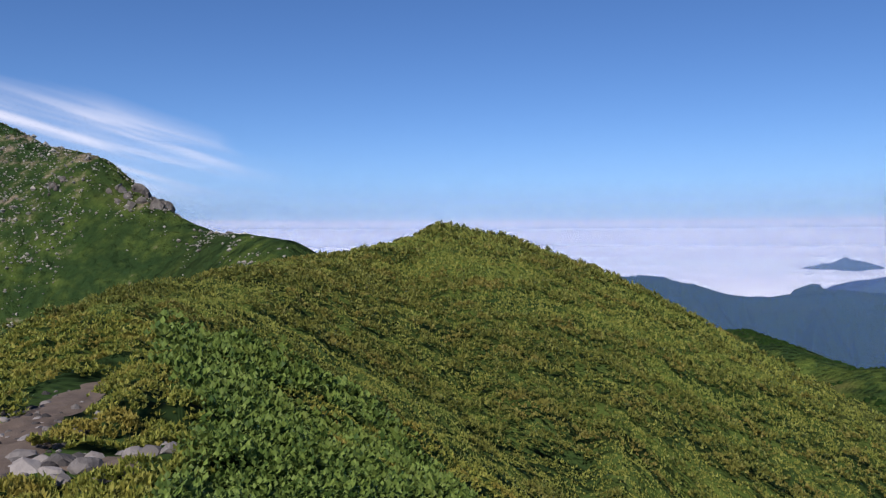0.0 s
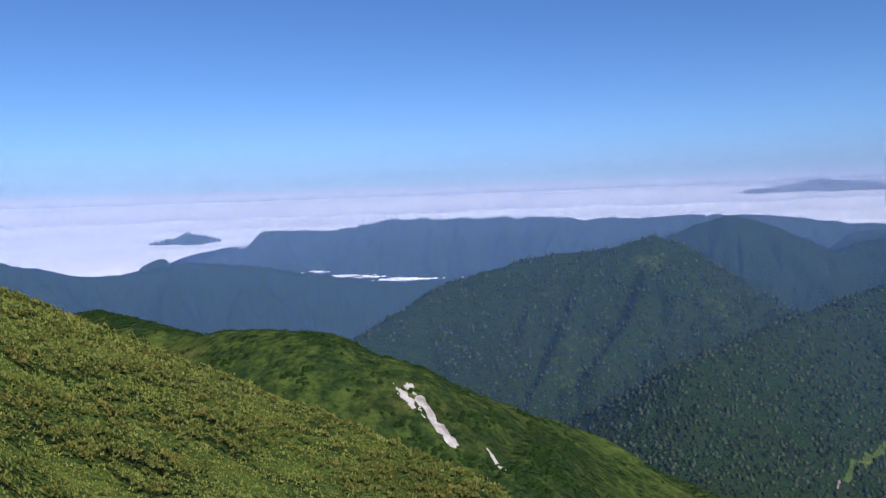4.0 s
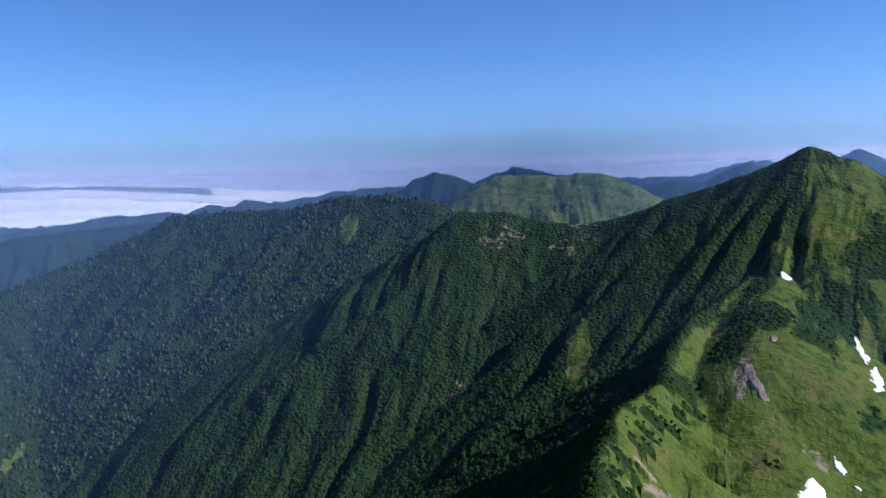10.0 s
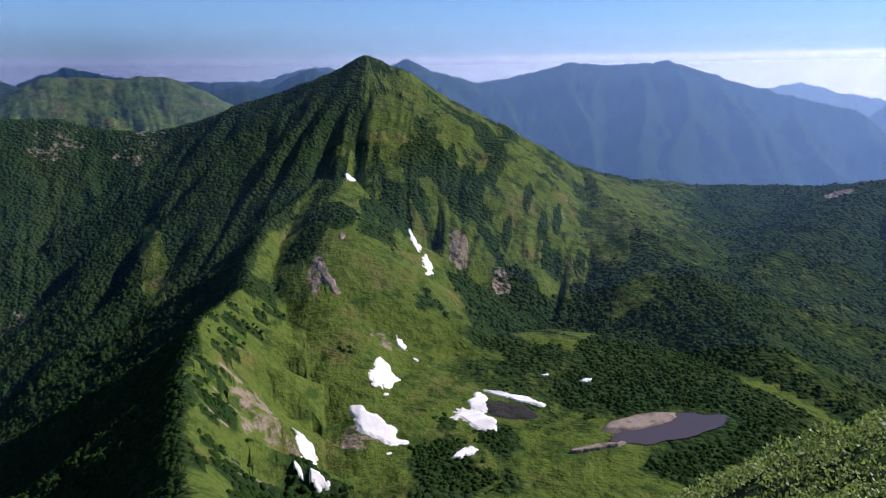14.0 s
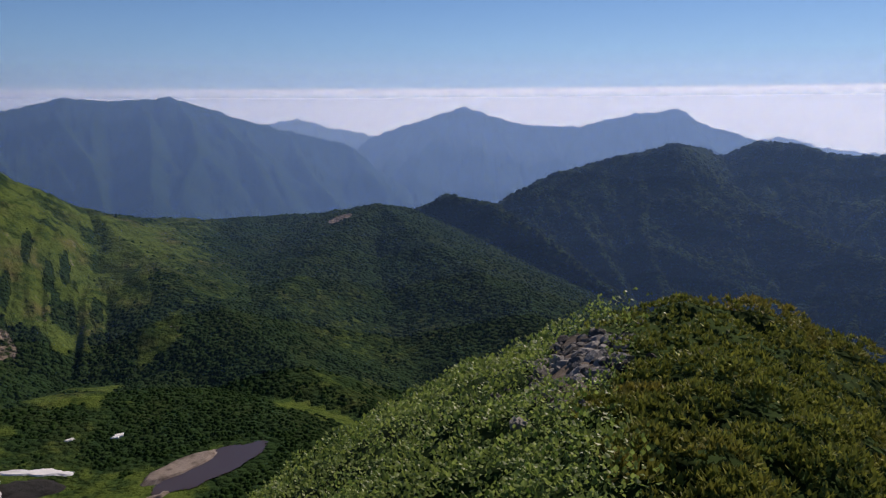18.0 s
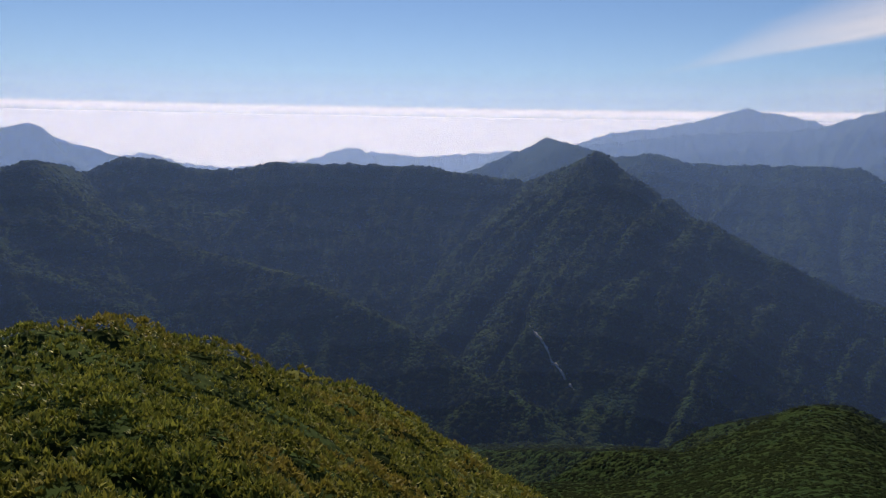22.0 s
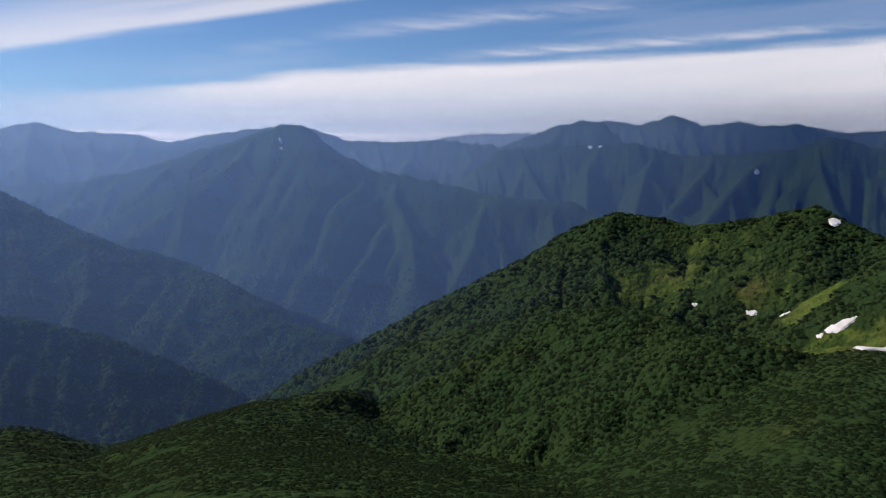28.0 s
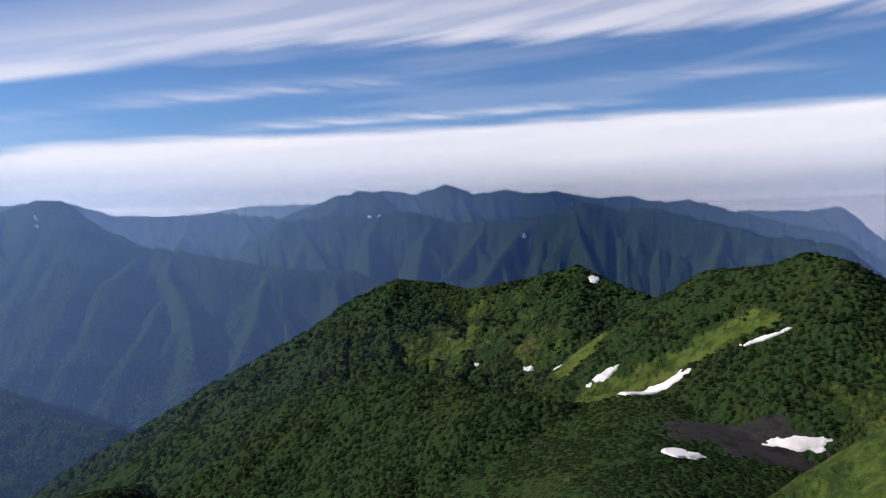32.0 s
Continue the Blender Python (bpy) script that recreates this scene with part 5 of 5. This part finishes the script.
def western_cloud(B, E):
    top = np.interp(-B, (205, 212, 224, 236, 247, 262, 300), (3.0, 3.75, 5.2, 6.0, 6.25, 6.75, 6.7))
    fray = 0.7 * (fractal(B / 7, E / 0.6, 4, 301) - 0.5)
    sheet = smoothstep(0.45, -0.35, E - top + fray) * smoothstep(-197, -222, B) * (0.60 + 0.30 * streaks(B, E, 0.05, 302)) * (0.86 + 0.14 * smoothstep(1.6, 4.5, E))
    low_edge = np.interp(-B, (191, 201, 210, 215, 228, 240), (3.5, 5.35, 7.1, 8.1, 10.4, 12.6))
    high_edge = np.interp(-B, (191, 194, 197.5, 205.5, 215, 240), (3.7, 4.5, 6.2, 9.5, 12.5, 19))
    depth_of = np.clip((E - low_edge) / np.maximum(high_edge - low_edge, 0.2), -1, 2)
    combed = fractal((B + E * 1.3) / 9, (E + B * 0.17) / 0.8, 5, 303)
    wedge = smoothstep(-0.12, 0.08, depth_of + 0.25 * (combed - 0.5)) * smoothstep(1.25, 0.15, depth_of + 0.7 * (combed - 0.5)) * smoothstep(-189, -201, B) * (0.42 + 0.42 * smoothstep(0.25, 0.8, combed)) * 0.72
    veil = 0.09 * smoothstep(0.42, 0.75, streaks(B, E, 0.09, 304)) * smoothstep(-205, -222, B)
    thin = [strand(B, E, ((-216, 5.8), (-225, 7.25)), 0.4, 311) * 0.55, strand(B, E, ((-225, 7.7), (-237, 9.0), (-250, 9.75)), 0.5, 313) * 0.5,
            strand(B, E, ((-233, 6.25), (-240, 6.75), (-247, 7.15), (-264, 7.75)), 0.32, 315) * 0.75, strand(B, E, ((-258, 9.3), (-276, 9.1)), 0.4, 317) * 0.4, strand(B, E, ((-200, 2.9), (-216, 3.6)), 0.35, 319) * 0.45]
    total = np.maximum(np.maximum(sheet, wedge), veil)
    for each_strand in thin:
        total = np.maximum(total, 0.62 * each_strand)
    return total * smoothstep(22, 15, E) * smoothstep(0.2, 2.0, E + 1) * smoothstep(-298, -288, B)


def northern_cloud(B, E):
    high_edge = np.interp(B, (40, 44, 46, 53, 60, 74), (5.0, 5.4, 7.0, 8.9, 9.8, 11.0))
    combed = fractal((B - E * 1.6) / 6, (E - B * 0.25) / 0.7, 5, 305)
    return smoothstep(0.9, -1.2, E - high_edge + 2.0 * (combed - 0.5)) * smoothstep(39, 53, B) * smoothstep(74, 66, B) * (0.12 + 0.62 * smoothstep(0.3, 0.8, combed)) * smoothstep(1.0, 5.5, E)


cirrus("cirrus_cloud", -298, -184, -0.5, 22, western_cloud, "streaky white cirrus over a flat haze layer")
cirrus("cirrus_cloud", 34, 74, 0.2, 16, northern_cloud, "thin white wisp of cirrus above the rocky peak")


# ---- scraps of cloud in the far valley ----
def cloud_bank(bearing_of, dist, z, long, tall, lumps, seed):
    """A flat-bottomed bank of many rounded lumps."""
    bm = bmesh.new()
    rs = random.Random(seed)
    a = radians(bearing_of)
    for _ in range(lumps):
        u = rs.gauss(0, 0.3) * long
        size = tall * rs.uniform(0.5, 1.1) * max(0.3, 1 - abs(u) / long * 1.4)
        place = Matrix.Translation((-math.sin(a) * (dist + rs.uniform(-12, 12)) + math.cos(a) * u, math.cos(a) * (dist + rs.uniform(-12, 12)) + math.sin(a) * u, z + size * 0.2))
        bmesh.ops.create_icosphere(bm, subdivisions=2, radius=1.0, matrix=place @ Matrix.Diagonal((size * 2.6, size * 2.6, size * 0.7, 1)))
    for v in bm.verts:
        v.co.z += 2.0 * noise.noise(v.co * 0.06)
    me = bpy.data.meshes.new("valley_cloud")
    bm.to_mesh(me)
    bm.free()
    me.materials.append(cm)
    me.polygons.foreach_set("use_smooth", np.full(len(me.polygons), True))
    return tagged(new("valley_cloud", me), "small white cloud bank lying in the far valley", "cloud", group="valley clouds")


for i, (bearing_of, dist, z, long, tall, lumps) in enumerate([(-10.5, 2600, -238, 250, 9, 60), (-3.5, 2600, -208, 150, 9, 40), (-6.2, 2600, -218, 170, 8, 40), (-8.2, 2620, -226, 120, 7, 24), (-4.6, 2580, -199, 90, 6, 26)]):
    cloud_bank(bearing_of, dist, z, long, tall, lumps, 400 + i)


# ---- pale boulders on the rocky peak ----
PALE_STONE = leaf_material("pale_boulder", (0.13, 0.125, 0.11), (0.34, 0.33, 0.29), (0.19, 0.18, 0.15), 0.15, 0.0)
rb = np.random.default_rng(12)
n = 14000
bb, br = np.radians(rb.uniform(36, 62, n)), rb.uniform(200, 420, n)
bx, by = -np.sin(bb) * br, np.cos(bb) * br
bz, bown, bcov = height_at(bx, by)
patchy = fractal(bx / 26, by / 26, 3, 121) + 0.15 * smoothstep(250, 400, br)
keep = (bown == NAMES.index("rock_ridge")) & (patchy + 0.08 * rb.standard_normal(n) > 0.555) & in_sight(bx, by, bz + 0.6)
spots = np.stack([bx, by, bz], -1)[keep]
block_v = np.array([(0.1, 0, 0.75), (0.5, 0.1, 0.3), (0.1, 0.5, 0.35), (-0.5, 0.15, 0.4), (0, -0.5, 0.3), (0, 0, -0.3)])
block_f = np.array([(0, 1, 2), (0, 2, 3), (0, 3, 4), (0, 4, 1), (5, 2, 1), (5, 3, 2), (5, 4, 3), (5, 1, 4)])
sizes = rb.gamma(2.4, 0.27, len(spots)) + 0.22
V, Fs = scattered(block_v, block_f, spots, sizes, rb.uniform(0, 6.3, len(spots)), sizes * 0.8, rb)
tagged(mesh_object("boulder_field", V, Fs, PALE_STONE, smooth=False), "pale grey boulders strewn over the rocky slope", "boulders", kind="stuff")



# ---- rock outcrop on the rocky peak ----
def part(name, bm, mat, parent, label=""):
    me = bpy.data.meshes.new(name)
    bm.to_mesh(me)
    bm.free()
    me.materials.append(mat)
    ob = new(name, me)
    ob.parent = parent
    if label:
        tagged(ob, label)
    return ob


def crag(rs, size):
    """One jagged block, cut by flat faces."""
    bm = bmesh.new()
    bmesh.ops.create_icosphere(bm, subdivisions=2, radius=size * 0.75)
    cuts = [(Vector((rs.uniform(-1, 1), rs.uniform(-1, 1), rs.uniform(-0.3, 1))).normalized(), size * rs.uniform(0.28, 0.55)) for _ in range(9)]
    for v in bm.verts:
        for normal, far in cuts:
            over = v.co.dot(normal) - far
            if over > 0:
                v.co -= normal * over
        v.co *= 1 + 0.03 * rs.uniform(-1, 1)
    return bm


CRAG = plain_material("dark_crag", (0.045, 0.042, 0.038), (0.20, 0.185, 0.165), 0.7, 0.9, 0.4)
rs = random.Random(31)
for cx, cy, number, big in ((-256, 212, 11, 5.0), (-268, 205, 7, 3.2), (-292, 198, 6, 3.0)):
    base = float(height_at(np.array([float(cx)]), np.array([float(cy)]))[0][0])
    outcrop = tagged(new("rock_outcrop"), "dark jagged rock outcrop on the grassy peak", "rock", "rock outcrops")
    outcrop.matrix_world = pose(cx, cy, base)
    for _ in range(number):
        dx, dy = rs.gauss(0, big * 0.8), rs.gauss(0, big * 0.8)
        z = float(height_at(np.array([cx + dx]), np.array([cy + dy]))[0][0])
        size = big * rs.uniform(0.4, 1.0)
        block = part("block", crag(rs, size), CRAG, outcrop)
        block.location = (dx, dy, z - base + size * 0.15)


# ---- bushes on the hill's skyline and along the saddle ----
BUSH = leaf_material("bush_leaves", (0.022, 0.034, 0.008), (0.080, 0.092, 0.020), (0.085, 0.070, 0.018), 0.4)
BARK = plain_material("bush_bark", (0.05, 0.035, 0.025), (0.14, 0.10, 0.075), 5.0, 0.9, 0.01)


def bush(seed):
    """A wind-bent dwarf pine: a forked low stem and three lobes of short shoots."""
    rs, rg = random.Random(seed), np.random.default_rng(seed)
    whole = tagged(new("dwarf_pine_bush"), "dark green wind-bent dwarf pine bush on the skyline", "bush", "skyline bushes")
    bm = bmesh.new()
    for k in range(3):
        a, lean = k * 2.1 + rs.uniform(-0.4, 0.4), rs.uniform(0.5, 0.9)
        tilt = Euler((0, lean, a)).to_matrix().to_4x4()
        bmesh.ops.create_cone(bm, segments=6, radius1=0.07, radius2=0.03, depth=1.1, cap_ends=True, matrix=tilt @ Matrix.Translation((0, 0, 0.5)))
    part("stem", bm, BARK, whole)
    for k in range(3):
        a = k * 2.1 + rs.uniform(-0.3, 0.3)
        n = 260
        way = rg.normal(size=(n, 3))
        way /= np.linalg.norm(way, axis=1)[:, None]
        way[:, 2] = np.abs(way[:, 2]) * 0.9 - 0.1
        core = np.array([math.cos(a) * 0.55, math.sin(a) * 0.55, 0.55])
        root = core + way * np.array([0.62, 0.62, 0.45]) * rg.uniform(0.5, 1.0, n)[:, None]
        tip = root + (way + rg.normal(0, 0.35, (n, 3)) + np.array([0, 0, 0.5])) * 0.24
        flat = np.cross(way, rg.normal(size=(n, 3)))
        flat /= np.linalg.norm(flat, axis=1)[:, None] + 1e-6
        V = np.stack([root - flat * 0.09, root + flat * 0.09, tip], 1).reshape(-1, 3)
        mesh_object("crown", V, np.arange(n * 3).reshape(-1, 3), BUSH, smooth=False, parent=whole)
    return whole


bushes = [bush(k) for k in range(3)]
rs = random.Random(77)
SKYLINE = [(-75 + rs.gauss(0, 7), 130 + rs.gauss(0, 7)) for _ in range(26)] + [(-67 + rs.gauss(0, 5), 110 + rs.gauss(0, 12)) for _ in range(10)] + [(-85 + rs.gauss(0, 6), 112 + rs.gauss(0, 10)) for _ in range(12)]
for i, (x, y) in enumerate(SKYLINE):
    z = float(height_at(np.array([x]), np.array([y]))[0][0])
    m = pose(x, y, z - 0.15, rs.uniform(-8, 8), rs.uniform(-8, 8), rs.uniform(0, 360)) @ Matrix.Scale(rs.uniform(0.45, 0.9), 4)
    if i < 3:
        bushes[i].matrix_world = m
    else:
        copy_thing(bushes[i % 3], m)
